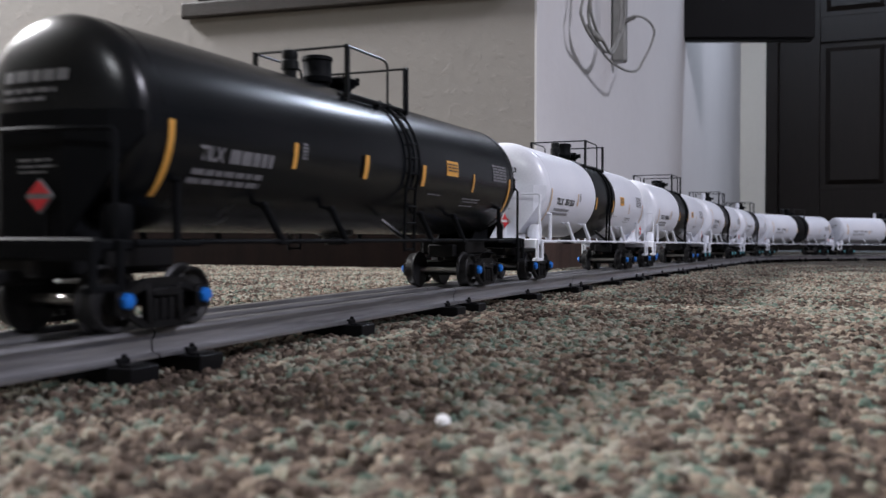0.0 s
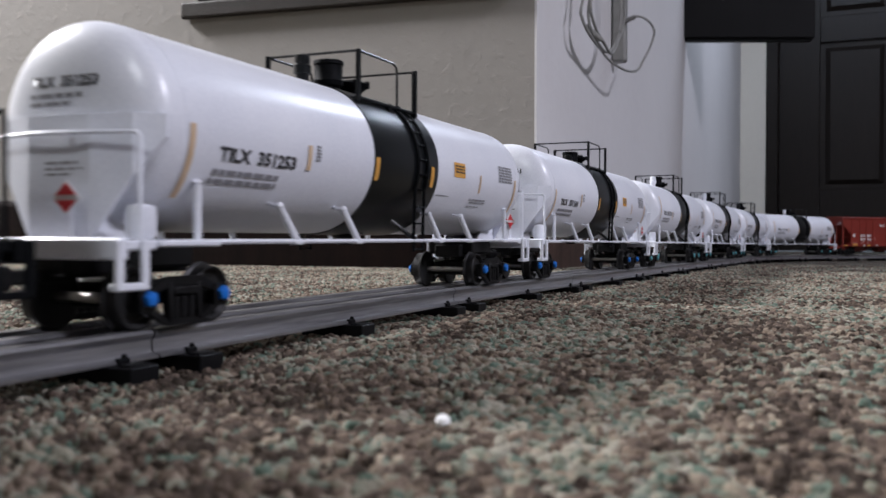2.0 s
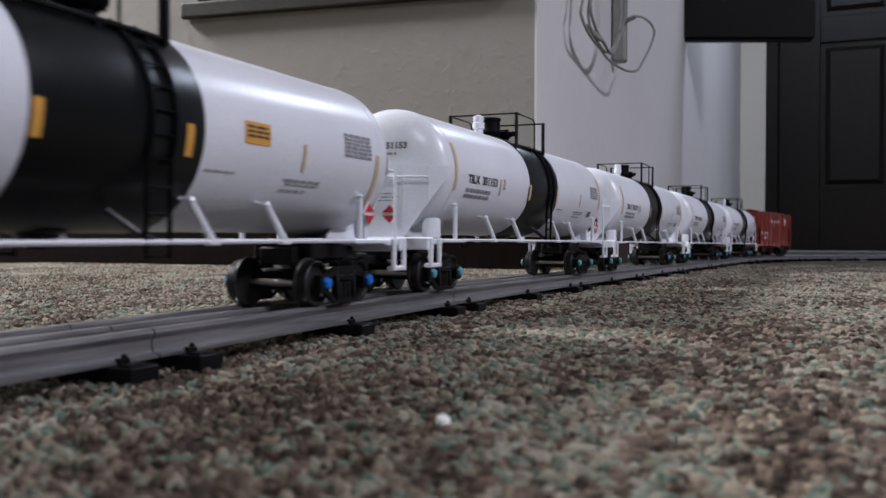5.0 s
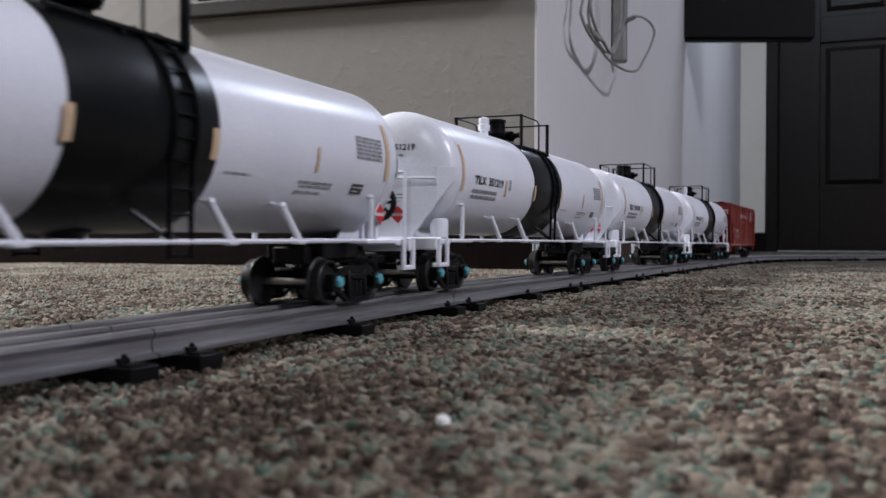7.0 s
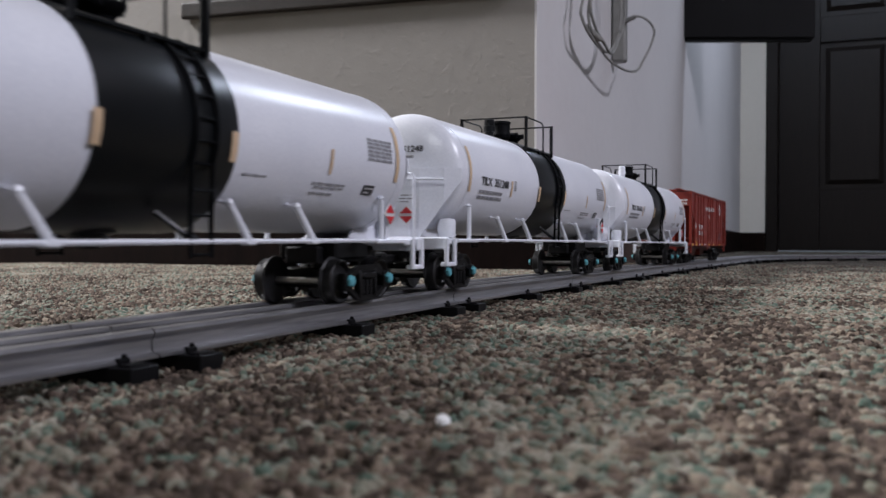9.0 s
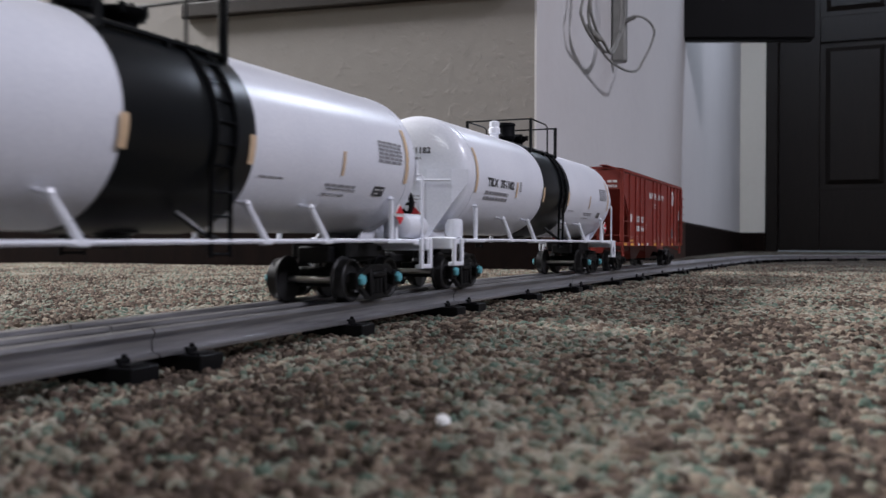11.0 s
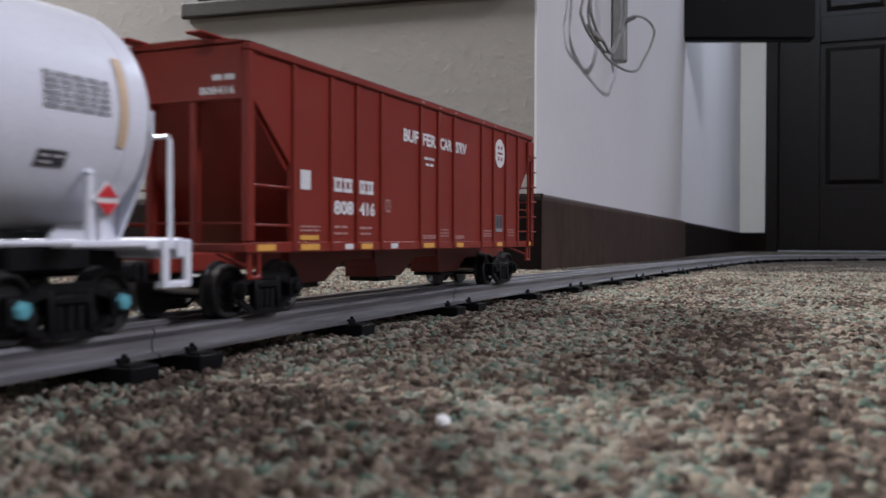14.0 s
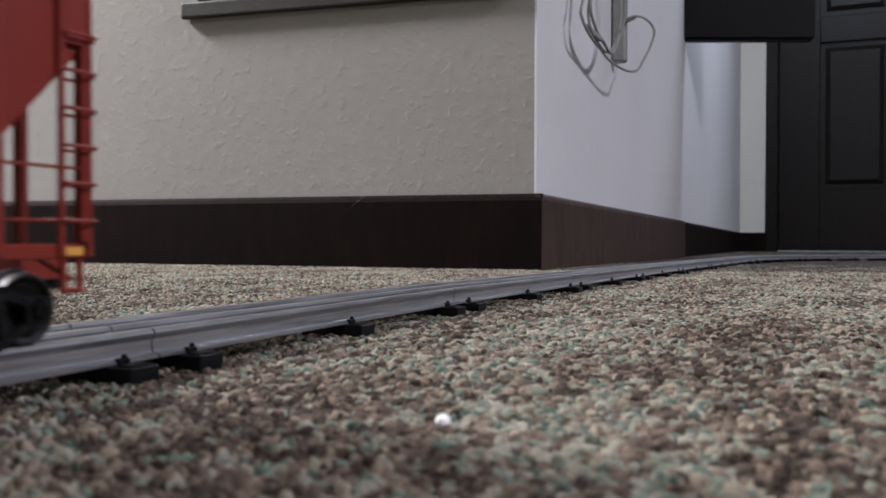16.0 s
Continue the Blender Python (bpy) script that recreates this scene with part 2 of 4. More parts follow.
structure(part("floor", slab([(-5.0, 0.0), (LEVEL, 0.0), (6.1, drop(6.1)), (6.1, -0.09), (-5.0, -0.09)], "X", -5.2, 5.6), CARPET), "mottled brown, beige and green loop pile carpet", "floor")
A_END = (-0.221, 2.95)
B_END = (-5.1, CORNER.y - 4.912 * 0.05)
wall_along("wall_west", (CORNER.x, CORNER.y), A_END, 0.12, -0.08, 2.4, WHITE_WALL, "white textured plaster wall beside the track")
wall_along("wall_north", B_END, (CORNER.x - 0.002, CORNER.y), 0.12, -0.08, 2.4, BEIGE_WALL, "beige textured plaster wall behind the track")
wall_along("wall_hallway", (-0.236, 2.952), (-0.309, FLOOR_END), 0.12, -0.08, 2.4, WHITE_WALL, "white plaster wall leading to the dark door")
structure(part("wall_door_side", box(-0.45, -0.160, FLOOR_END, FLOOR_END + 0.12, -0.08, 2.4), CREAM_WALL), "cream plaster wall strip beside the dark door")
structure(part("wall_over_door", box(-0.159, 0.96, FLOOR_END, FLOOR_END + 0.12, 2.12, 2.4), WHITE_WALL), "pale plaster wall over the dark door")
structure(part("wall_far", box(0.961, 5.6, FLOOR_END, FLOOR_END + 0.12, -0.08, 2.4), WHITE_WALL), "pale plaster wall")
structure(part("wall_east", box(5.48, 5.6, -5.0, FLOOR_END - 0.002, -0.08, 2.4), BEIGE_WALL), "plain beige plaster wall")
structure(part("wall_south", box(-5.2, 5.478, -5.0, -4.88, -0.08, 2.4), BEIGE_WALL), "plain beige plaster wall")
structure(part("wall_side", box(-5.2, -5.08, -4.878, 1.3, -0.08, 2.4), BEIGE_WALL), "plain beige plaster wall")
structure(part("ceiling", box(-5.2, 5.6, -5.0, 6.1, 2.402, 2.5), CEILING), "plain white plaster ceiling", "ceiling")


def baseboard(name, a, b, height, label, material=None):
    d = Vector(b) - Vector(a)
    t = 0.011
    prof = [(0, -0.01), (0, height), (-t * 0.45, height), (-t * 0.8, height - 0.004), (-t, height - 0.010), (-t, -0.01)]
    bm = slab(prof, "X", 0, d.length)
    for v in bm.verts:
        v.co.z += drop(a[1]) if v.co.x < d.length / 2 else drop(b[1])
    ob = part(name, bm, material or BASEBOARD)
    ob.matrix_world = pose(a[0], a[1], 0.0, 0, 0, math.degrees(math.atan2(d.y, d.x)))
    return structure(ob, label, "baseboard")


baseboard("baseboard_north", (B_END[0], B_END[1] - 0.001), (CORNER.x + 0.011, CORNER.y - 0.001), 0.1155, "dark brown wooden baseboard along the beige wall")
baseboard("baseboard_west", (CORNER.x + 0.001, CORNER.y - 0.0105), (A_END[0] + 0.001, A_END[1]), 0.1155, "scuffed dark brown wooden baseboard along the white wall", WORN_LIT_BOARD)
baseboard("baseboard_hallway", (-0.235, 2.954), (-0.308, FLOOR_END - 0.001), 0.1155, "dark wooden baseboard leading to the door")
baseboard("baseboard_door_side", (-0.305, FLOOR_END - 0.001), (-0.1605, FLOOR_END - 0.001), 0.1155, "dark wooden baseboard beside the door")


# ---- dark panelled door in its frame ----
def build_door():
    y = FLOOR_END
    casing = bmesh.new()
    for x0, x1 in ((-0.159, -0.089), (0.90, 0.96)):
        box(x0, x1, y - 0.018, y + 0.10, -0.05, 2.12, 0.006, casing)
    box(-0.159, 0.96, y - 0.018, y + 0.10, 2.05, 2.118, 0.006, casing)
    frame_ob = structure(part("door_frame", casing, DOOR_WOOD), "dark stained wooden door frame", "door frame")
    leaf = tagged(new("door_1"), "closed dark stained panelled wooden door", "door", "", "structure")
    leaf.matrix_world = pose(-0.088, y + 0.03, -0.035)
    w, hgt = 0.986, 2.080
    cols = [(0, 0.230), (0.610, 0.690), (0.90, w)]
    rails = [(0, 0.365), (1.245, 1.40), (1.92, hgt)]
    for a, b in cols:
        part("stile", box(a, b, 0, 0.04, 0, hgt, 0.004), DOOR_WOOD, leaf)
    for c0, c1 in ((0.230, 0.610), (0.690, 0.90)):
        for a, b in rails:
            part("rail", box(c0 + 0.0005, c1 - 0.0005, 0.001, 0.039, a, b, 0.004), DOOR_WOOD, leaf)
        for z0, z1 in ((0.365, 1.245), (1.40, 1.92)):
            pan = box(c0 - 0.002, c1 + 0.002, 0.022, 0.036, z0 - 0.002, z1 + 0.002)
            field = bmesh.new()
            bmesh.ops.create_cube(field, size=1)
            for v in field.verts:
                inset = 0.028 if v.co.y > 0 else 0.058
                v.co = Vector((c0 + inset if v.co.x < 0 else c1 - inset, 0.024 if v.co.y > 0 else 0.006, z0 + inset if v.co.z < 0 else z1 - inset))
            merge(pan, field)
            part("panel", pan, DOOR_WOOD, leaf)
    return leaf


build_door()


# ---- black hanging screen, shelf board and cable on the walls ----
def build_screen():
    tv = tagged(new("television"), "black flat television mounted beside the white wall", "television")
    tv.matrix_world = pose(-0.263, 3.10, 0.706, 0, 0, 22.3)
    part("casing", box(0.0, 0.458, 0.012, 0.05, 0.0, 0.42, 0.006), TV_BLACK, tv)
    part("bezel", box(0.0, 0.458, 0.0, 0.0115, 0.0, 0.42, 0.003), TV_BLACK, tv)
    part("bottom_trim", box(0.004, 0.454, 0.010, 0.046, -0.007, -0.001, 0.002), TV_BLACK, tv, "thin dark trim strip")
    part("wall_bracket", box(-0.02, 0.06, 0.051, 0.075, 0.12, 0.30, 0.004), TV_BLACK, tv)


build_screen()


def build_shelf():
    d = Vector((CORNER.x - B_END[0], CORNER.y - B_END[1]))
    ang = math.degrees(math.atan2(d.y, d.x))
    shelf = tagged(new("wall_shelf"), "dark wooden shelf mounted low on the beige wall", "shelf")
    shelf.matrix_world = pose(-0.809, CORNER.y - 0.621 * 0.05, 0.4155, 0, 0.75, ang)
    part("board", box(0, 0.595, -0.014, -0.001, 0.0, 0.028, 0.004, seg=2), SHELF_WOOD, shelf)
    part("rear_cleat", box(0.03, 0.565, -0.009, -0.002, 0.029, 0.06, 0.002), SHELF_WOOD, shelf)


build_shelf()


def along_wall(s, off, z):
    """A point on the white wall: s metres past the corner, off metres out of it."""
    d = (Vector(A_END) - CORNER).normalized()
    p = CORNER + d * s + Vector((-d.y, d.x)) * -off
    return (p.x, p.y, z)


def build_cable():
    strip = structure(part("trim_conduit", box(-0.013, 0.013, 0, 0.028, 0.40, 1.25, 0.004), GREY_PLASTIC), "grey surface cable conduit on the white wall", "conduit")
    x, y, _ = along_wall(0.55, 0.030, 0)
    strip.matrix_world = Matrix.Translation((x, y, 0)) @ pose(0, 0, 0, 0, 0, 91.2)

    def smooth_line(pts, n=6):
        pts = [Vector(p) for p in pts]
        out = []
        for i in range(len(pts) - 1):
            p0, p1, p2, p3 = pts[max(i - 1, 0)], pts[i], pts[i + 1], pts[min(i + 2, len(pts) - 1)]
            for k in range(n):
                t = k / n
                out.append(0.5 * ((2 * p1) + (p2 - p0) * t + (2 * p0 - 5 * p1 + 4 * p2 - p3) * t * t + (3 * p1 - p0 - 3 * p2 + p3) * t ** 3))
        return out + [pts[-1]]
    cable = tagged(new("power_cable"), "coiled grey cable hanging in loops on the white wall", "cable")
    loop = [(0.54, 0.030, 0.482), (0.53, 0.0515, 0.487), (0.55, 0.0672, 0.485), (0.57, 0.0775, 0.475), (0.57, 0.0821, 0.458), (0.55, 0.0765, 0.426),
            (0.51, 0.0699, 0.393), (0.49, 0.0624, 0.372), (0.43, 0.0538, 0.361), (0.35, 0.043, 0.362), (0.28, 0.0402, 0.367), (0.23, 0.040, 0.379)]
    part("cable_loop", tube(smooth_line([along_wall(*p) for p in loop]), 0.0024, 8), GREY_PLASTIC, cable, "", True)
    part("plug", tube([along_wall(0.542, 0.030, 0.482), along_wall(0.532, 0.049, 0.486)], 0.0048, 10), GREY_PLASTIC, cable, "", True)
    coils = [[(0.23, 0.024, 0.60), (0.22, 0.0224, 0.453), (0.20, 0.022, 0.412), (0.20, 0.023, 0.399), (0.22, 0.0288, 0.378), (0.30, 0.0302, 0.368), (0.36, 0.0337, 0.371), (0.40, 0.036, 0.384), (0.44, 0.040, 0.430), (0.44, 0.039, 0.503), (0.42, 0.036, 0.60)],
             [(0.26, 0.028, 0.60), (0.25, 0.026, 0.46), (0.235, 0.026, 0.41), (0.25, 0.030, 0.382), (0.32, 0.034, 0.366), (0.38, 0.036, 0.380), (0.42, 0.041, 0.420), (0.43, 0.042, 0.50), (0.40, 0.036, 0.60)],
             [(0.28, 0.032, 0.60), (0.235, 0.030, 0.44), (0.25, 0.033, 0.395), (0.31, 0.037, 0.376), (0.36, 0.039, 0.368), (0.41, 0.041, 0.40), (0.46, 0.043, 0.46), (0.46, 0.040, 0.60)]]
    for c in coils:
        part("cable_coil", tube(smooth_line([along_wall(s - 0.05, o + 0.009, z + 0.004) for s, o, z in c]), 0.0026, 8), GREY_PLASTIC, cable, "", True)
    part("cable_tie", tube([along_wall(0.19, 0.030, 0.396), along_wall(0.22, 0.049, 0.378)], 0.0045, 8), GREY_PLASTIC, cable, "", True)


build_cable()


def build_hair():
    pts = []
    for i in range(15):
        t = i / 14
        x = -0.455 + 0.012 * math.sin(t * 4.2) - 0.020 * t
        pts.append((x, CORNER.y + 0.05 * (x - CORNER.x) - 0.0128, 0.1145 - 0.024 * t + 0.010 * math.sin(t * 3.0)))
    return tagged(part("stray_hair", tube(pts, 0.0002, 5), GREY_PLASTIC, None, "", True), "thin grey hair clinging to the dark baseboard", "debris")


build_hair()


# ---- carpet pile ----
def pile(name, z_near, z_far, pitch, seed, hmin, hmax, fine):
    """Loops set in lengthwise rows, in uneven clumps."""
    rng = np.random.default_rng(seed)
    yaw = radians(23.104)
    fwd, right = np.array([-math.sin(yaw), math.cos(yaw)]), np.array([math.cos(yaw), math.sin(yaw)])
    xs, ys = np.arange(-1.1, 1.5, pitch), np.arange(-0.4, 1.9, pitch * 0.9)
    gx, gy = np.meshgrid(xs, ys)
    p = np.stack([gx.ravel(), gy.ravel()], 1) + rng.normal(0, 1.0, (gx.size, 2)) * np.array([pitch * 0.09, pitch * 0.24])
    rel = p - np.array(CAM[:2])
    depth, side = rel @ fwd, rel @ right
    keep = (depth > z_near) & (depth <= z_far) & (np.abs(side) < depth * 0.5 + 0.03)
    keep &= (p[:, 1] < CORNER.y - 0.014 + 0.05 * (p[:, 0] - CORNER.x)) | (p[:, 0] > CORNER.x + 0.014 - 0.02 * (p[:, 1] - CORNER.y))
    p = p[keep]
    n = len(p)
    k = 6
    ang = np.arange(k) * 2 * math.pi / k
    rings = [(1.0, 0.0), (0.98, 0.45), (0.66, 0.86)] if fine else [(1.0, 0.0), (0.80, 0.75)]
    tmpl = np.array([(r * math.cos(a), r * math.sin(a), z) for r, z in rings for a in ang] + [(0, 0, 1.04)])
    faces = []
    for q in range(len(rings) - 1):
        for i in range(k):
            j = (i + 1) % k
            faces.append((q * k + i, q * k + j, (q + 1) * k + j))
            faces.append((q * k + i, (q + 1) * k + j, (q + 1) * k + i))
    last = (len(rings) - 1) * k
    for i in range(k):
        faces.append((last + i, last + (i + 1) % k, last + k))
    faces = np.array(faces)
    rad = pitch * rng.uniform(0.40, 0.60, n)
    stretch = rng.uniform(1.2, 1.75, n)
    turn = rng.normal(0, 0.35, n)
    lean = rng.normal(0, 0.30, (n, 2))
    cell = np.floor(p / np.array([0.0036, 0.0034]) + 0.25 * rng.normal(0, 1, (n, 2))).astype(np.int64)
    clump = np.modf(np.abs(np.sin(cell[:, 0] * 12.9898 + cell[:, 1] * 78.233) * 43758.5453))[0]
    hgt = hmin + (hmax - hmin) * (0.45 * clump + 0.55 * rng.uniform(0, 1, n))
    v = np.repeat(tmpl[None], n, 0) * np.stack([rad * stretch, rad / stretch, hgt], 1)[:, None, :]
    c, s = np.cos(turn)[:, None], np.sin(turn)[:, None]
    x, y = v[..., 0] * c - v[..., 1] * s, v[..., 0] * s + v[..., 1] * c
    x, y = x + v[..., 2] * lean[:, :1] + p[:, :1], y + v[..., 2] * lean[:, 1:] + p[:, 1:]
    co = np.stack([x, y, v[..., 2] - 0.0004 - SLOPE * np.maximum(y - LEVEL, 0)], -1).reshape(-1, 3)
    fa = (faces[None] + (np.arange(n) * len(tmpl))[:, None, None]).reshape(-1, 3)
    me = bpy.data.meshes.new(name)
    me.vertices.add(len(co))
    me.vertices.foreach_set("co", co.ravel())
    me.loops.add(fa.size)
    me.loops.foreach_set("vertex_index", fa.ravel())
    me.polygons.add(len(fa))
    me.polygons.foreach_set("loop_start", np.arange(len(fa)) * 3)
    me.polygons.foreach_set("use_smooth", np.ones(len(fa), dtype=bool))
    me.update(calc_edges=True)
    me.materials.append(PILE)
    ob = new(name, me)
    return tagged(ob, "mottled brown, beige and green carpet loops", "carpet", "", "stuff")


pile("carpet_pile", 0.09, 0.60, 0.0033, 3, 0.0005, 0.0033, True)
pile("carpet_pile", 0.60, 1.85, 0.0036, 4, 0.0008, 0.0042, False)

speck = tagged(part("paper_speck", lathe([(0, -0.0012), (0.0015, -0.0008), (0.0019, 0.0002), (0.0013, 0.0012), (0, 0.0014)], "Z", 9), TUFT_SPECK, None, "", True),
               "tiny white paper crumb lying on the carpet", "debris")
speck.matrix_world = pose(0.1366, 0.1935, 0.0024, 20, 10, 0)

# ---- three-rail track ----
RAIL_TOP = 0.0155
TIE_H = 0.0063
JOINT, SECTION, BEND, RADIUS = 0.2320, 0.2530, 2.1065, 0.9064
TRUE_AT, SLIGHT = 0.349, 0.0285


def path(u):
    """The middle of the track u metres along it: x, y and the heading in radians to the right of +y.
    The sections lie in a very slight curve, then a true curve follows."""
    a = SLIGHT * (min(u, BEND) - TRUE_AT)
    x, y = (1 - math.cos(a)) / SLIGHT, TRUE_AT + math.sin(a) / SLIGHT
    if u <= BEND:
        return x, y, a
    b = min(a + (u - BEND) / RADIUS, math.pi / 2)
    x, y = x + RADIUS * (math.cos(a) - math.cos(b)), y + RADIUS * (math.sin(b) - math.sin(a))
    rest = u - BEND - RADIUS * (b - a)
    return x + max(rest, 0.0), y, b


def rail_mesh(u0, u1, off):
    b = TIE_H
    prof = [(-0.0042, b), (0.0042, b), (0.0042, b + 0.0009), (0.0016, b + 0.0017), (0.0012, b + 0.0024), (0.0012, b + 0.0056),
            (0.0021, b + 0.0066), (0.0024, b + 0.0078), (0.0018, b + 0.0089), (0.0007, b + 0.0092), (-0.0007, b + 0.0092),
            (-0.0018, b + 0.0089), (-0.0024, b + 0.0078), (-0.0021, b + 0.0066), (-0.0012, b + 0.0056), (-0.0012, b + 0.0024), (-0.0016, b + 0.0017), (-0.0042, b + 0.0009)]
    bm = bmesh.new()
    n = 5 if u1 <= BEND + 1e-6 else 14
    rings = []
    for i in range(n + 1):
        x, y, a = path(u0 + (u1 - u0) * i / n)
        rings.append([bm.verts.new((x + (off + p) * math.cos(a), y - (off + p) * math.sin(a), z + drop(y))) for p, z in prof])
    k = len(prof)
    for p, q in zip(rings, rings[1:]):
        for i in range(k):
            bm.faces.new((p[i], p[(i + 1) % k], q[(i + 1) % k], q[i]))
    bm.faces.new(rings[0])
    bm.faces.new(rings[-1][::-1])
    return bm


def tie_mesh():
    t = bmesh.new()
    box(-0.0305, 0.0305, -0.0062, 0.0062, 0.0, TIE_H - 0.0002, 0.0004, t)
    for s in (-1, 1):
        x0, x1 = sorted((s * 0.0240, s * 0.0285))
        box(x0, x1, -0.0045, 0.0045, TIE_H - 0.0002, TIE_H + 0.0003, 0.0001, t)
    return t


def clip_mesh():
    t = bmesh.new()
    for sx in (-1, 1):
        x0, x1 = sorted((sx * 0.0030, sx * 0.0052))
        box(x0, x1, -0.0026, 0.0026, TIE_H - 0.001, TIE_H + 0.0019, 0.0005, t)
        lathe([(0, 0.0), (0.0009, 0.0), (0.0008, 0.0011), (0, 0.0013)], "Z", 8, t, (sx * 0.0043, 0.0005, TIE_H + 0.0018))
    return t


TIE_DATA = part("tie", tie_mesh(), TIE)
CLIP_DATA = part("clip", clip_mesh(), TIE)


def track_section(u0, u1, ties):
    sec = tagged(new("track_section"), "grey steel three-rail toy track section with black ties", "toy track", "sections of the train track")
    for off in (-0.0175, 0.0, 0.0175):
        part("rail", rail_mesh(u0 + 0.0004, u1 - 0.0004, off), RAIL, sec, "", True)
    for u in ties:
        x, y, a = path(u)
        tie = new("tie", TIE_DATA.data)
        tie.parent = sec
        tie.matrix_basis = pose(x, y, drop(y), 0, 0, -math.degrees(a))
        for off in (-0.0175, 0.0, 0.0175):
            c = new("clip", CLIP_DATA.data)
            c.parent = tie
            c.matrix_basis = pose(off, 0, 0)
    return sec


for n in range(-4, 7):
    a = JOINT + SECTION * n
    track_section(a, a + SECTION, (a + 0.0155, a + SECTION / 2, a + SECTION - 0.0165))
track_section(JOINT + SECTION * 7, BEND, (JOINT + SECTION * 7 + 0.0155, BEND - 0.0165))
arc = RADIUS * math.pi / 8
for n in range(4):
    a = BEND + arc * n
    track_section(a, a + arc, (a + 0.0155, a + arc * 0.34, a + arc * 0.66, a + arc - 0.0155))
for o in (TIE_DATA, CLIP_DATA):
    bpy.data.objects.remove(o)

# ---- the train ----
TR, TZ, TL, HEAD = 0.0336, 0.0645, 0.1650, 0.0125
HALF = 0.148
WHEEL_R = 0.0097
SPEED = 0.198
PITCH = 0.4062
FIRST = 0.7870
TRUCKS = []
WHEELS = []
CARS = []


def on_tank(bm, lift=0.0003):
    """Bends flat artwork (x along the car, y round the tank in metres) onto the side of the tank."""
    for v in bm.verts:
        a = v.co.y / TR
        r = TR + lift
        v.co = Vector((r * math.cos(a), v.co.x, TZ + r * math.sin(a)))
    return bm


def on_head(bm, lift=0.0004):
    for v in bm.verts:
        x, z = v.co.x, v.co.y
        d = max(0.0, 1 - (math.hypot(x, z - TZ) / TR) ** 2.27)
        v.co = Vector((x, -(TL + HEAD * d ** 0.44) - lift, z))
    return bm


def put(bm, dx, dy):
    bmesh.ops.translate(bm, verts=bm.verts, vec=(dx, dy, 0))
    return bm


def bars(rows, bm=None):
    """Unreadable small print: rows of (x0, x1, y0, y1), broken into word-long bars."""
    bm = bmesh.new() if bm is None else bm
    for x0, x1, y0, y1 in rows:
        x = x0
        while x < x1 - 1e-5:
            w = min(random.uniform(0.0025, 0.0065), x1 - x)
            flat(x, x + w, y0, y1, 1, 2, bm)
            x += w + 0.0009
    return bm


def wheelset_mesh():
    t = bmesh.new()
    lathe([(0.0017, -0.0215), (0.0017, 0.0215)], "X", 10, t)
    for s in (-1, 1):
        prof = [(0.0017, 0.0136), (0.0035, 0.0134), (0.0072, 0.0142), (0.0103, 0.0138), (0.0110, 0.0143), (0.0109, 0.0150), (0.0099, 0.0156),
                (WHEEL_R, 0.0196), (0.0091, 0.0200), (0.0085, 0.0199), (0.0072, 0.0184), (0.0042, 0.0186), (0.0036, 0.0200), (0.0017, 0.0202)]
        lathe([(r, s * a) for r, a in prof], "X", 28, t)
    return t


def sideframe_mesh():
    t = bmesh.new()
    x0, x1 = 0.0208, 0.0232
    wb = 0.0185
    top = [(-wb - 0.004, 0.0125), (-wb + 0.003, 0.0135), (-0.008, 0.0165), (0.008, 0.0165), (wb - 0.003, 0.0135), (wb + 0.004, 0.0125),
           (wb + 0.004, 0.0105), (wb - 0.003, 0.0108), (0.007, 0.0135), (-0.007, 0.0135), (-wb + 0.003, 0.0108), (-wb - 0.004, 0.0105)]
    slab(top, "X", x0, x1, t)
    low = [(-wb, 0.0088), (-0.0085, 0.0028), (0.0085, 0.0028), (wb, 0.0088), (wb, 0.0062), (0.0085, 0.0006), (-0.0085, 0.0006), (-wb, 0.0062)]
    slab(low, "X", x0, x1, t)
    for s in (-1, 1):
        box(x0 - 0.0004, x1 + 0.0006, s * 0.0072 - 0.0012, s * 0.0072 + 0.0012, 0.002, 0.0145, 0.0005, t)
        box(x0 - 0.001, x1 + 0.0008, s * wb - 0.0038, s * wb + 0.0038, 0.0056, 0.0134, 0.0009, t, 2)
    for k in (-0.0038, 0.0, 0.0038):
        spring = [(0.0016 if i % 2 else 0.0013, 0.0028 + i * 0.0009) for i in range(9)]
        lathe(spring, "Z", 8, t, ((x0 + x1) / 2, k, 0))
    box(x0 - 0.003, x1 + 0.0012, -0.0064, 0.0064, 0.0103, 0.0133, 0.0006, t)
    return t


def cap_mesh():
    t = lathe([(0, 0.0), (0.0027, 0.0), (0.0028, 0.0011), (0.0023, 0.0019), (0.0010, 0.0022), (0, 0.0022)], "X", 6)
    return t


def bolster_mesh():
    t = bmesh.new()
    box(-0.0212, 0.0212, -0.0058, 0.0058, 0.0095, 0.0150, 0.001, t)
    lathe([(0, 0.0150), (0.006, 0.0150), (0.006, 0.0190), (0, 0.0190)], "Z", 16, t)
    for s in (-1, 1):
        box(-0.0175, 0.0175, s * 0.0105 - 0.0012, s * 0.0105 + 0.0012, 0.0060, 0.0085, 0.0004, t)
        for q in (-1, 1):
            box(q * 0.0165 - 0.0020, q * 0.0165 + 0.0020, s * 0.0087 - 0.0010, s * 0.0087 + 0.0010, 0.0055, 0.0120, 0.0004, t)
    return t


SHARED = {}
UP = pose(0, 0, 0.0014)


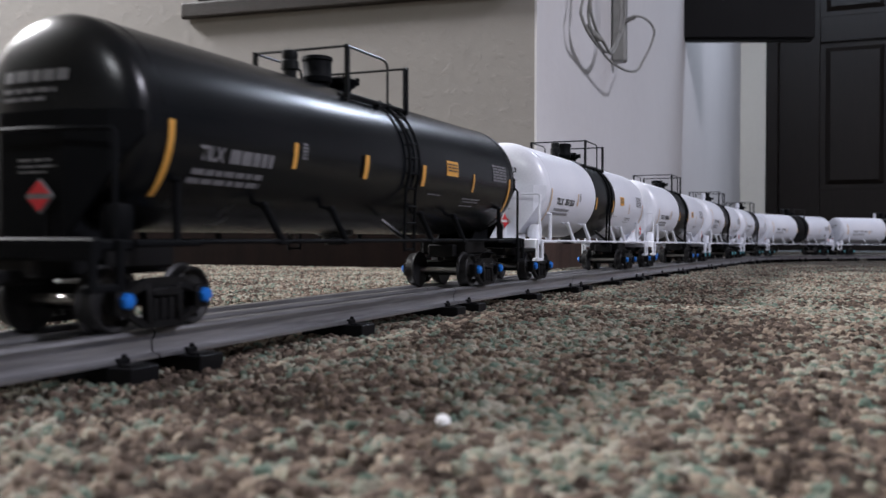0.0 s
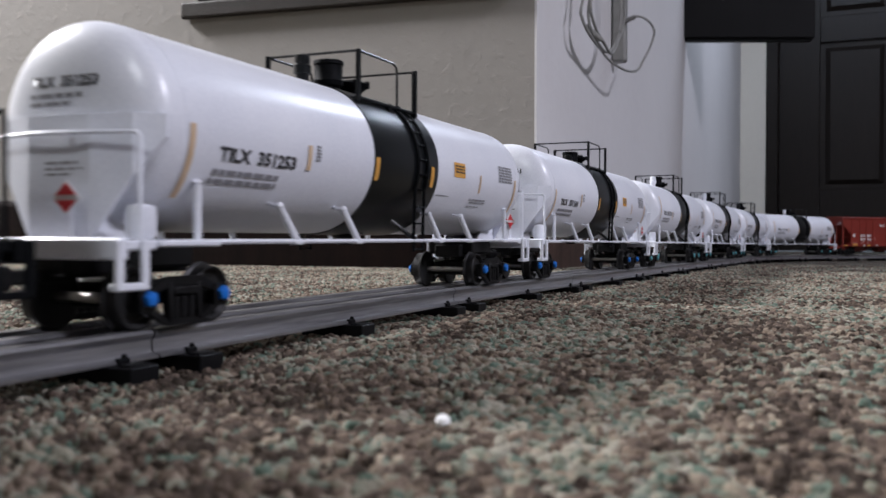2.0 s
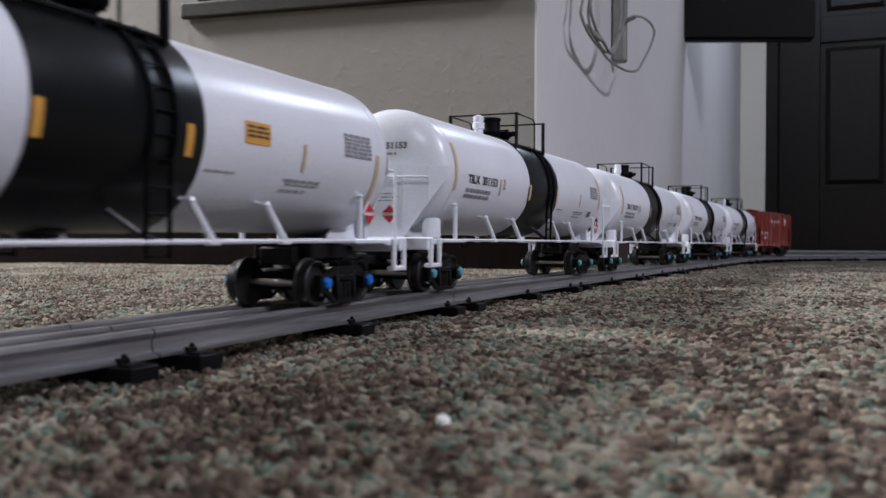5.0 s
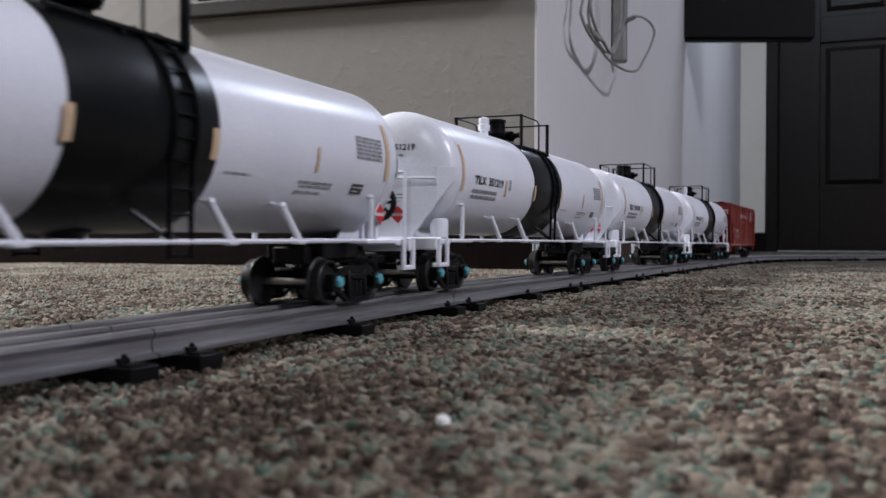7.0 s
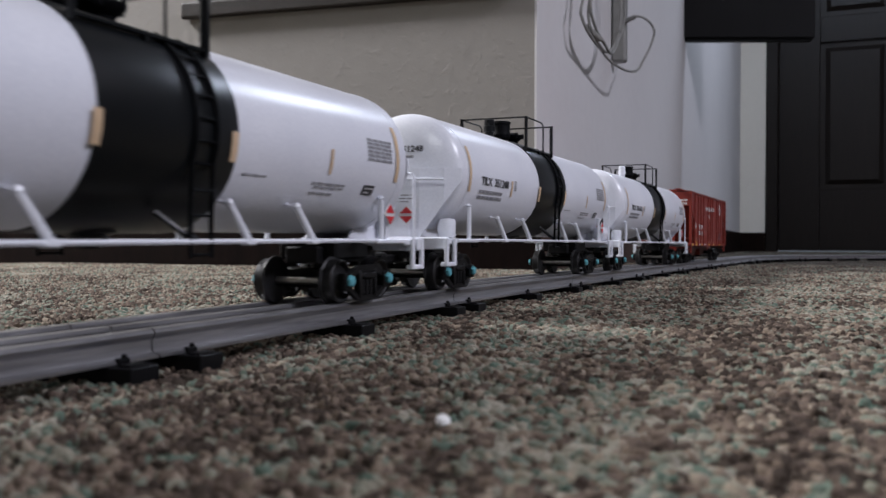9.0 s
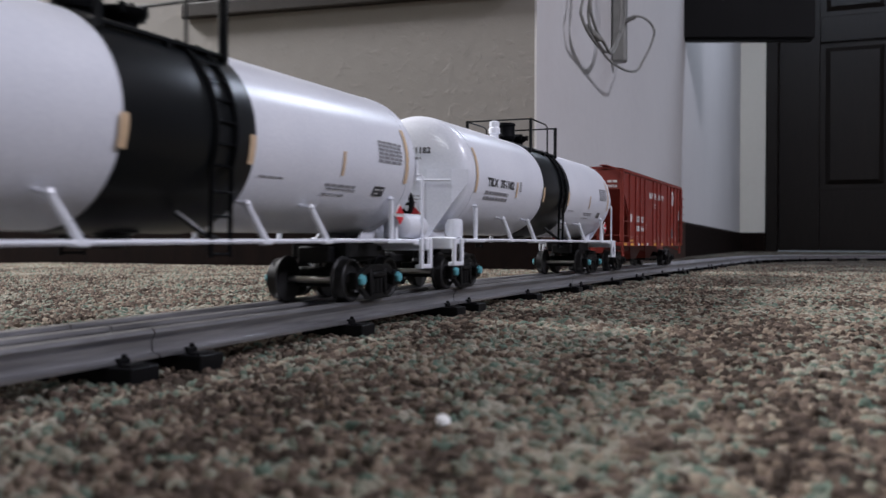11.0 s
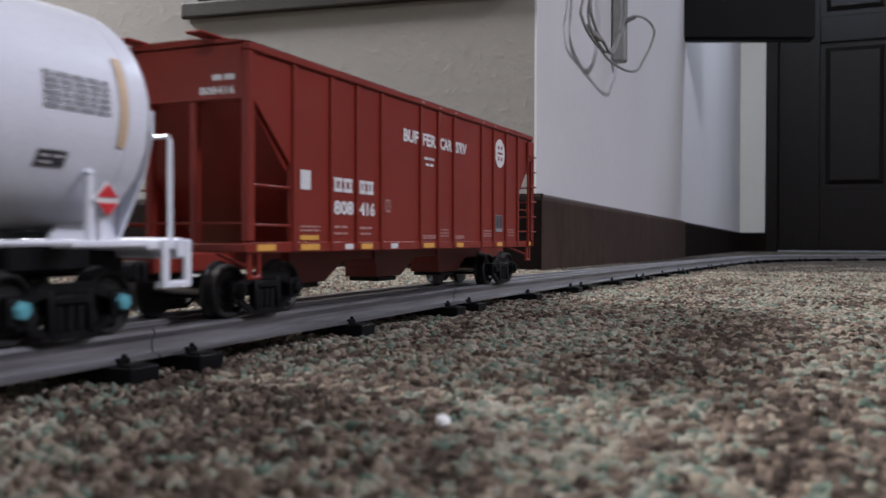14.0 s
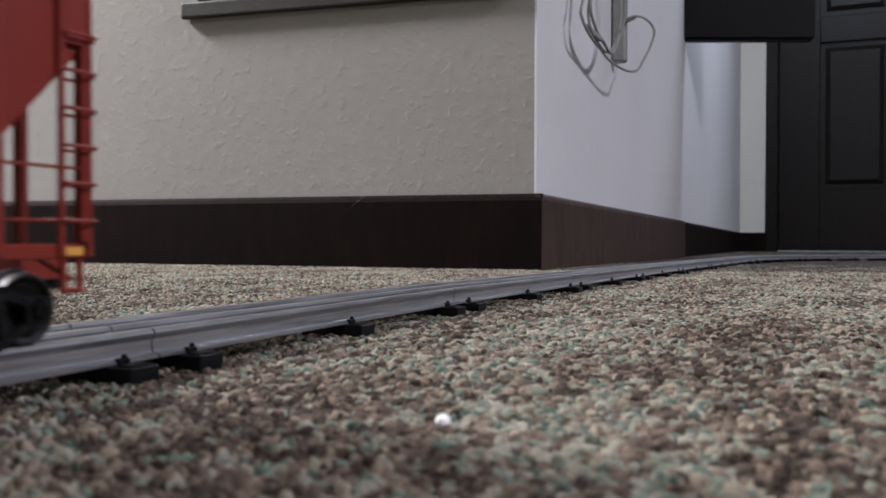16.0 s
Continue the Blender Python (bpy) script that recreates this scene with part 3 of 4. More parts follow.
def shared(name, key, make, material, parent, m=None, smooth=True):
    """A part whose mesh is built once and used again."""
    if key not in SHARED:
        ob = part(name, make(), material, parent, "", smooth)
        SHARED[key] = ob.data
    else:
        ob = new(name, SHARED[key])
        ob.parent = parent
    if m is not None:
        ob.matrix_basis = m
    return ob


def build_truck(car, y, cap):
    tr = shared("truck", "truck", bolster_mesh, RUBBER, car, pose(0, y, 0))
    for s in (0, 180):
        shared("side_frame", "side_frame", sideframe_mesh, RUBBER, tr, pose(0, 0, 0, 0, 0, s))
        for w in (-0.0185, 0.0185):
            ww = w if s == 0 else -w
            if cap:
                shared("bearing_cap", "cap" + cap.name, cap_mesh, cap, tr, pose(0, 0, 0, 0, 0, s) @ pose(0.0239, ww, 0.0099, 15, 0, 0), False)
            else:
                shared("bearing_cap", "cap_dark", cap_mesh, RUBBER, tr, pose(0, 0, 0, 0, 0, s) @ pose(0.0239, ww, 0.0099), False)
    for w in (-0.0185, 0.0185):
        if "wheelset" not in SHARED:
            ws = part("wheelset", wheelset_mesh(), WHEEL, tr, "", True)
            ws.data.materials.append(STEEL)
            for pl in ws.data.polygons:
                if max(math.hypot(ws.data.vertices[i].co.y, ws.data.vertices[i].co.z) for i in pl.vertices) < 0.0018:
                    pl.material_index = 1
            SHARED["wheelset"] = ws.data
        else:
            ws = new("wheelset", SHARED["wheelset"])
            ws.parent = tr
        ws.matrix_basis = pose(0, w, WHEEL_R)
        WHEELS.append((ws, w))
    TRUCKS.append((tr, car, y))
    return tr


def tank_mesh():
    prof = [(0, -TL - HEAD)]
    for i in range(1, 15):
        a = i / 14 * math.pi / 2
        prof.append((TR * math.sin(a) ** 0.88, -TL - HEAD * math.cos(a) ** 0.88))
    prof += [(r, -y) for r, y in reversed(prof)]
    return lathe(prof, "Y", 72, None, (0, 0, TZ))


def arc_strip(y0, y1, a0, a1, lift, thick=0.0):
    """A strip round the tank between two angles in degrees."""
    bm = flat(y0, y1, radians(a0) * TR, radians(a1) * TR, 1, max(2, int(abs(a1 - a0) / 5)))
    return on_tank(bm, lift)


def coupler_mesh():
    t = bmesh.new()
    box(-0.0024, 0.0024, -0.2015, -0.176, 0.0150, 0.0195, 0.0008, t)
    box(-0.0046, 0.0030, -0.2055, -0.1985, 0.0135, 0.0210, 0.0014, t, 2)
    return t


def both_ends(make, *args, **kw):
    for s in (0, 180):
        make(pose(0, 0, 0, 0, 0, s), s, *args, **kw)


def build_tank_car(body, trim, number, cap, tape, ink, fine_ink, placard, valve, label, reservoir=0.0, dx=0.0, dy=0.0):
    car = tagged(new("tank_car"), label, "toy tank car", "cars of the toy train")
    CARS.append(car)
    key = body.name
    shared("tank", "tank" + key, tank_mesh, body, car)
    if body is WHITE:
        b0, b1 = (-0.0335, 0.0358) if placard else (-0.0312, 0.0332)
        shared("insulation_band", "band%d" % placard, lambda: lathe([(TR - 0.001, b0), (TR + 0.0005, b0), (TR + 0.0006, b0 + 0.0004), (TR + 0.0006, b1 - 0.0004), (TR + 0.0005, b1), (TR - 0.001, b1)], "Y", 72, None, (0, 0, TZ)),
               BAND, car)
    for y in (-0.1600, 0.1600):
        shared("weld_seam", "seam" + key + str(y), lambda: lathe([(TR - 0.0005, y - 0.0005), (TR + 0.00018, y - 0.0003), (TR + 0.00018, y + 0.0003), (TR - 0.0005, y + 0.0005)], "Y", 72, None, (0, 0, TZ)), body, car)
    # tapes round the tank
    lift = 0.00045
    low, high, wide = (-42, 1, 0.0026) if placard else (-17, 27, 0.0031)
    for y0, y1, a0, a1 in ((-0.1585, -0.1585 + wide, low, high), (-0.0885, -0.0858, -16.4, 0), (0.0960, 0.0980, -17, 0), (0.1585 - wide, 0.1585, low, high)):
        part("reflective_tape", arc_strip(y0, y1, a0, a1, lift), tape, car)
    for y0 in (-0.0335, 0.0262 if placard else 0.0290):
        part("reflective_tape", arc_strip(y0, y0 + 0.0036, -17, 0, 0.0011), AMBER if placard else PALE_AMBER, car)
    # lettering on the side and on the head
    if number:
        part("car_number", on_tank(put(letters("TILX  " + number, 0.0050, 0.0465), -0.1396 + dx, -0.0052 + dy)), ink, car)
        part("head_number", on_head(put(letters("TILX  " + number, 0.0036, 0.0270), -0.0135, 0.0755)), ink, car)
    else:
        part("reporting_mark", on_tank(put(letters("TILX", 0.0050, 0.0135), -0.1396 + dx, -0.0052 + dy)), ink, car)
        small(part("number_print", on_tank(bars([(-0.1235 + dx, -0.098 + dx, -0.0052 + dy, -0.0004 + dy)])), ink, car))
        small(part("head_number", on_head(bars([(-0.0135, 0.012, 0.0755, 0.0790)])), ink, car))
    small(part("small_print", on_tank(bars([(-0.1411 + dx, -0.1023 + dx, -0.0100 + dy, -0.0080 + dy), (-0.1421 + dx, -0.1022 + dx, -0.0133 + dy, -0.0113 + dy)])), fine_ink, car))
    small(part("head_print", on_head(bars([(-0.0135, 0.008, 0.0722, 0.0736), (-0.0135, 0.004, 0.0697, 0.0709)])), fine_ink, car))
    small(part("inspection_stencil", on_tank(bars([(-0.0825, -0.0785, -0.0004 - 0.0013 * i, 0.0004 - 0.0013 * i) for i in range(5)])), fine_ink, car))
    small(part("data_panel", on_tank(bars([(0.1280, 0.1515, 0.0066 - 0.0017 * i, 0.0078 - 0.0017 * i) for i in range(6)])), GREY_INK if body is WHITE else DIM_INK, car))
    small(part("small_print", on_tank(bars([(0.039, 0.055, -0.0140, -0.0134), (0.086, 0.112, -0.0147, -0.0138), (0.088, 0.112, -0.0162, -0.0155), (0.086, 0.105, -0.0188, -0.0181)])), fine_ink, car))
    if placard:
        part("warning_label", on_tank(flat(0.0580, 0.0735, -0.0030, 0.0048, 1, 3)), AMBER, car, "amber warning label with dark print")
        small(part("warning_print", on_tank(bars([(0.0592, 0.0723, 0.0026 - 0.0016 * i, 0.0034 - 0.0016 * i) for i in range(3)]), 0.0005), INK, car))
    else:
        part("dark_label", on_tank(flat(0.1285, 0.1385, -0.0174, -0.0128, 1, 3)), INK if body is WHITE else DIM_INK, car, "dark square label")
        small(part("dark_label_print", on_tank(bars([(0.1295, 0.1375, -0.0146, -0.0140), (0.1295, 0.134, -0.0164, -0.0158)]), 0.0005), WHITE_INK, car))

    # end platforms
    def end(m, s):
        def fixed(name, key2, make, material, smooth=False):
            inset = m if s == 0 or name not in ("step", "grab_post", "end_platform") else pose(0, -0.0042, 0) @ m
            return shared(name, key2 + trim.name, make, material, car, inset, smooth)

        def plate():
            t = bmesh.new()
            half = ((0.0125, -0.1790, 0.0285), (0.0255, -0.1752, 0.0475), (0.0335, -0.1695, 0.0595))
            line = [(-x, y, z) for x, y, z in reversed(half)] + list(half)
            rows = []
            for back in (0.0, 0.0013):
                rows.append([t.verts.new((x, y + back, 0.0665)) for x, y, z in line])
                rows.append([t.verts.new((x, y + back, z)) for x, y, z in line])
            for a, b in ((0, 1), (3, 2), (2, 0), (1, 3)):
                for k in range(5):
                    t.faces.new((rows[a][k], rows[a][k + 1], rows[b][k + 1], rows[b][k]))
            for k in (0, 5):
                t.faces.new((rows[0][k], rows[1][k], rows[3][k], rows[2][k]))
            return t
        fixed("bolster_plate", "plate", plate, trim)
        fixed("placard_post", "ppost", lambda: box(0.0052, 0.0078, -0.1815, -0.1808, 0.0280, 0.0390, 0.0002), trim)
        for x in (-0.0115, 0.0115):
            fixed("gusset", "gusset%.4f" % x, lambda: slab([(-0.1776, 0.046), (-0.168, 0.038), (-0.154, 0.0335), (-0.150, 0.0285), (-0.1776, 0.0285)], "X", x - 0.0006, x + 0.0006), trim)

        def deck():
            t = bmesh.new()
            box(-0.0325, 0.0325, -0.1850, -0.1720, 0.0252, 0.0283, 0.0006, t)
            for q in (-1, 1):
                x0, x1 = sorted((q * 0.0255, q * 0.0335))
                box(x0, x1, -0.1718, -0.1420, 0.0262, 0.0283, 0.0005, t)
            box(-0.0335, 0.0335, -0.1885, -0.1852, 0.0225, 0.0290, 0.0007, t)
            return t
        fixed("end_platform", "deck", deck, trim)

        def sill():
            t = bmesh.new()
            box(-0.0085, 0.0085, -0.1850, -0.1280, 0.0172, 0.0250, 0.0008, t)
            box(-0.0150, 0.0150, -0.1640, -0.1330, 0.0190, 0.0284, 0.001, t)
            return t
        shared("draft_sill", "sill", sill, RUBBER, car, m, False)
        for q in (-1, 1):
            def step(q=q):
                t = bmesh.new()
                x0, x1 = sorted((q * 0.0325, q * 0.0343))
                for y in (-0.1892, -0.1788):
                    box(x0, x1, y - 0.0014, y + 0.0014, 0.0148, 0.0285, 0.0004, t)
                box(min(x0, q * 0.0305), max(x1, q * 0.0305), -0.1906, -0.1774, 0.0136, 0.0158, 0.0004, t)
                return t
            fixed("step", "step%d" % q, step, trim)

            def post(q=q):
                t = tube([(q * 0.0305, -0.151, 0.0265), (q * 0.0305, -0.151, 0.0462)], 0.0013, 8)
                lathe([(0, -0.0016), (0.0016, 0), (0, 0.0016)], "Z", 8, t, (q * 0.0305, -0.151, 0.0468))
                tube([(q * 0.0305, -0.151, 0.0462), (q * 0.0270, -0.152, 0.0485)], 0.0009, 6, t)
                return t
            fixed("grab_post", "post%d" % q, post, trim, True)

        def rail():
            pts = [(0.0270, -0.1790, 0.0602), (0.006, -0.1845, 0.0604), (-0.006, -0.1845, 0.0604), (-0.0308, -0.1794, 0.0602), (-0.0318, -0.1790, 0.0588), (-0.0318, -0.1790, 0.028)]
            if placard:
                pts = [(0.0318, -0.1790, 0.028), (0.0318, -0.1790, 0.0588), (0.0308, -0.1794, 0.0602)] + pts[1:]
            t = tube(pts, 0.0008, 6)
            tube([(0.006, -0.1845, 0.0604), (0.006, -0.1785, 0.0604)], 0.0007, 6, t)
            return t
        fixed("end_handrail", "endrail%d" % placard, rail, trim, True)
        shared("coupler", "coupler", coupler_mesh, RUBBER, car, m, False)

        def diamond():
            return slab([(0.0065, 0.0358), (0.0117, 0.0410), (0.0065, 0.0462), (0.0013, 0.0410)], "Y", -0.1823, -0.1816)
        # the black car's border is dimmed in colour, for the shade at its end
        fixed("hazard_placard", "diamond", diamond, WHITE_INK if body is WHITE else DIM_INK)

        def red():
            t = bmesh.new()
            slab([(0.0025, 0.0418), (0.0105, 0.0418), (0.0065, 0.0455)], "Y", -0.1827, -0.1824, t)
            slab([(0.0025, 0.0402), (0.0105, 0.0402), (0.0065, 0.0365)], "Y", -0.1827, -0.1824, t)
            return t
        fixed("placard_print", "red", red, PLACARD)
        note = small(part("plate_print", bars([(-0.009, 0.004, 0.0515, 0.0522), (-0.009, 0.006, 0.0497, 0.0503), (-0.009, 0.002, 0.0480, 0.0486)]), fine_ink, car))
        note.matrix_basis = m @ pose(0.004, -0.1793, 0, 90, 0, 0)
        if s == 0:
            def brake():
                t = lathe([(0, 0.0), (0.0042, 0.0), (0.0045, 0.0012), (0.0045, 0.0085), (0.0040, 0.0100), (0, 0.0105)], "Z", 18, None, (0.0265, -0.1725, 0.0288))
                box(0.0215, 0.0262, -0.1750, -0.1700, 0.0300, 0.0370, 0.0008, t)
                return t
            fixed("brake_valve", "brake", brake, trim, True)
        elif reservoir or number == "351153":
            def wheel():
                t = lathe([(0.0068, -0.0009), (0.0090, -0.0009), (0.0094, 0.0), (0.0090, 0.0009), (0.0068, 0.0009), (0.0068, -0.0009)], "Y", 24)
                for i in range(4):
                    a = i * math.pi / 4
                    tube([(-0.0075 * math.cos(a), 0, -0.0075 * math.sin(a)), (0.0075 * math.cos(a), 0, 0.0075 * math.sin(a))], 0.0008, 5, t)
                lathe([(0, -0.0012), (0.0022, -0.0012), (0.0022, 0.0012), (0, 0.0012)], "Y", 12, t)
                bmesh.ops.translate(t, verts=t.verts, vec=(-0.017, -0.1815, 0.046))
                tube([(-0.017, -0.1815, 0.046), (-0.017, -0.172, 0.046)], 0.001, 6, t)
                return t
            shared("brake_wheel", "bwheel", wheel, RUBBER, car, m, True)
            fixed("wheel_stand", "wstand", lambda: box(-0.0195, -0.0145, -0.1735, -0.1705, 0.0284, 0.0500, 0.0006), trim)
    both_ends(end)

    # placard on a bracket beside the rear post, and the air tank
    shared("placard_bracket", "pbracket" + trim.name, lambda: box(0.0296, 0.0312, 0.1500, 0.1530, 0.0270, 0.0380, 0.0003), trim, car, None, False)
    shared("hazard_placard", "side_diamond", lambda: slab([(0.1515, 0.0343), (0.1567, 0.0395), (0.1515, 0.0447), (0.1463, 0.0395)], "X", 0.0320, 0.0326), WHITE_INK, car, None, False)

    def side_red():
        t = slab([(0.1475, 0.0403), (0.1555, 0.0403), (0.1515, 0.0440)], "X", 0.0327, 0.0330)
        return slab([(0.1475, 0.0387), (0.1555, 0.0387), (0.1515, 0.0350)], "X", 0.0327, 0.0330, t)
    shared("placard_print", "side_red", side_red, PLACARD, car, None, False)
    if reservoir:
        shared("air_reservoir", "reservoir%.3f" % reservoir + trim.name, lambda: lathe([(0, 0.1650), (0.0040, 0.1653), (0.0058, 0.1668), (0.0062, 0.1690), (0.0062, 0.1650 + reservoir - 0.004), (0.0056, 0.1650 + reservoir - 0.0012), (0, 0.1650 + reservoir)], "Y", 20, None, (0.0255, 0, 0.0346)), trim, car)

    # running bars, braces
    for q in (-1, 1):
        shared("running_bar", "bar%d" % q + trim.name, lambda: tube([(q * 0.0322, -0.142, 0.0277), (q * 0.0322, 0.142, 0.0277)], 0.0009, 6), trim, car)
        for y in (-0.094, -0.046, 0.042, 0.085):
            def brace():
                t = tube([(q * 0.0296, y - 0.0078, 0.0402), (q * 0.0322, y, 0.0277)], 0.0014, 8)
                lathe([(0, -0.0017), (0.0012, -0.0012), (0.0017, 0), (0.0012, 0.0012), (0, 0.0017)], "Z", 8, t, (q * 0.0295, y - 0.0080, 0.0408))
                tube([(q * 0.0295, y - 0.0080, 0.0406), (q * 0.0245, y - 0.0088, 0.0420)], 0.0008, 6, t)
                box(min(q * 0.0305, q * 0.0335), max(q * 0.0305, q * 0.0335), y - 0.003, y + 0.003, 0.0264, 0.0282, 0.0004, t)
                return t
            shared("brace", "brace%d%.3f" % (q, y) + trim.name, brace, trim, car)

    # walkway with railing, valves, ladder
    for q in (-1, 1):
        def deck_side():
            t = bmesh.new()
            x0, x1 = sorted((q * 0.0115, q * 0.0242))
            for i in range(4):
                w = (x1 - x0) / 4
                box(x0 + i * w + 0.0003, x0 + (i + 1) * w - 0.0003, -0.031, 0.0298, 0.0898, 0.0912, 0.0003, t)
            for y in (-0.030, 0.000, 0.0288):
                box(x0, x1, y - 0.0008, y + 0.0008, 0.0882, 0.0897, 0, t)
                slab([(q * 0.0155, 0.0882), (q * 0.0240, 0.0882), (q * 0.0232, 0.0840), (q * 0.0195, 0.0880)], "Y", y - 0.0006, y + 0.0006, t)
            return t
        shared("walkway", "walk%d" % q, deck_side, BAND, car, UP, False)

        def guard():
            t = bmesh.new()
            X = q * 0.0238
            for y in (-0.0305, 0.0292):
                box(X - 0.0009, X + 0.0009, y - 0.0009, y + 0.0009, 0.0885, 0.1118, 0, t)
            tube([(X, -0.0305, 0.1112), (X, 0.004, 0.1112), (X, 0.0075, 0.1100), (X, 0.0085, 0.1075), (X, 0.0085, 0.0900)], 0.0006, 6, t)
            tube([(X, 0.0292, 0.1112), (X, 0.0272, 0.1112), (X, 0.0264, 0.1100), (X, 0.0264, 0.0900)], 0.0006, 6, t)
            return t
        shared("side_railing", "guard%d" % q, guard, BAND, car, UP, False)

        arcs = [radians(a) for a in range(58, -22, -6)]
        spots = [(TZ + (TR + 0.0014) * math.sin(a), (TR + 0.0014) * math.cos(a)) for a in arcs[1::2]] + [(0.0440, 0.0335), (0.0360, 0.0328), (0.0235, 0.0322)]
        for y in (0.0100, 0.0205):
            def stile():
                pts = [(q * (TR + 0.0014) * math.cos(a), y, TZ + (TR + 0.0014) * math.sin(a)) for a in arcs]
                return tube(pts + [(q * 0.0322, y, 0.0290), (q * 0.0322, y, 0.0225)], 0.0008, 6)
            shared("ladder_stile", "stile%d%.4f" % (q, y), stile, BLACK_TRIM, car)
        shared("ladder_bracket", "lbracket%d" % q, lambda: tube([(q * 0.0230, 0.0040, 0.0372), (q * 0.0300, 0.0090, 0.0305), (q * 0.0318, 0.0140, 0.0284)], 0.0011, 6), BAND, car)
        for z, x in spots:
            shared("ladder_rung", "rung%d%.4f" % (q, z), lambda: tube([(q * x, 0.0100, z), (q * x, 0.0205, z)], 0.0005, 5), BLACK_TRIM, car)
    for y in (-0.0305, 0.0292):
        shared("end_railing", "cross%.3f" % y, lambda: tube([(-0.0238, y, 0.1112), (0.0238, y, 0.1112)], 0.0006, 6), BAND, car, UP)

    def dome():
        t = lathe([(0, 0.0945), (0.0056, 0.0945), (0.0056, 0.0985), (0.0066, 0.0988), (0.0070, 0.1012), (0.0066, 0.1018), (0.0066, 0.1085), (0.0072, 0.1088), (0.0070, 0.1104), (0.0055, 0.1109), (0, 0.1111)], "Z", 24, None, (0, -0.0160, 0))
        return t
    low_top = number == "351161"
    back = pose(0, 0.0125, -0.0035) if low_top else UP
    shared("valve_bonnet", "dome", dome, BLACK_TRIM, car, back)

    def manway():
        t = lathe([(0, 0.0940), (0.0058, 0.0940), (0.0060, 0.0985), (0.0092, 0.1010), (0.0096, 0.1026), (0.0086, 0.1032), (0, 0.1036)], "Z", 24, None, (0, 0.0040, 0))
        for i in range(6):
            a = i * math.pi / 3 + 0.3
            box(0.0090 * math.cos(a) - 0.0009, 0.0090 * math.cos(a) + 0.0009, 0.0040 + 0.0090 * math.sin(a) - 0.0009, 0.0040 + 0.0090 * math.sin(a) + 0.0009, 0.1004, 0.1040, 0.0002, t)
        tube([(-0.006, 0.0040, 0.1042), (0.006, 0.0040, 0.1042)], 0.0009, 6, t)
        return t
    shared("manway", "manway", manway, BLACK_TRIM, car, pose(0, 0.0125, 0.0014) if low_top else UP)

    def relief():
        return lathe([(0, 0.0940), (0.0030, 0.0940), (0.0030, 0.1005), (0.0040, 0.1010), (0.0040, 0.1045), (0.0032, 0.1052), (0.0036, 0.1065), (0.0034, 0.1090), (0.0015, 0.1098), (0, 0.1100)], "Z", 18, None, (0, -0.0390, 0))
    shared("relief_valve", "relief" + valve.name, relief, valve, car, pose(0, 0.0300, -0.0052) if low_top else UP)

    def outlet():
        return lathe([(0, 0.0255), (0.0040, 0.0255), (0.0044, 0.0266), (0.0062, 0.0270), (0.0062, 0.0295), (0.0090, 0.0305), (0.0090, 0.0330)], "Z", 18)
    shared("bottom_outlet", "outlet", outlet, BAND, car)
    build_truck(car, -HALF, cap)
    build_truck(car, HALF, cap)
    return car


tank_label = "white toy tank car with a black middle band on the track"
build_tank_car(BLACK, BLACK_TRIM, "", BLUE, AMBER, DIM_INK, DIM_INK, True, BAND, "black toy tank car with amber tapes, on the track", 0.0, -0.003, -0.0055)
for number, cap, placard, valve, res in (("351253", BLUE, True, BAND, 0.0), ("351161", BLUE, True, BAND, 0.0), ("351153", TEAL, False, WHITE, 0.0),
                                    ("351219", TEAL, False, WHITE, 0.0), ("351248", TEAL, False, BAND, 0.024), ("351182", TEAL, False, WHITE, 0.0)):
    build_tank_car(WHITE, WHITE, number, cap, PALE_AMBER, INK, GREY_INK, placard, valve,
                   "white toy tank car with a black band, number " + number, res, -0.003 if placard else 0.0, -0.0050 if placard else 0.0)


# ---- red covered hopper ----
HX, HY, HZ0, HZ1 = 0.0328, 0.1605, 0.0235, 0.0968
HTRUCK = 0.1335


def side_art(bm, q=1, lift=0.0003):
    """Lays flat artwork (x along the car, y up) on the hopper's side sheet."""
    for v in bm.verts:
        v.co = Vector((HX + lift, v.co.x, v.co.y))
    return bm


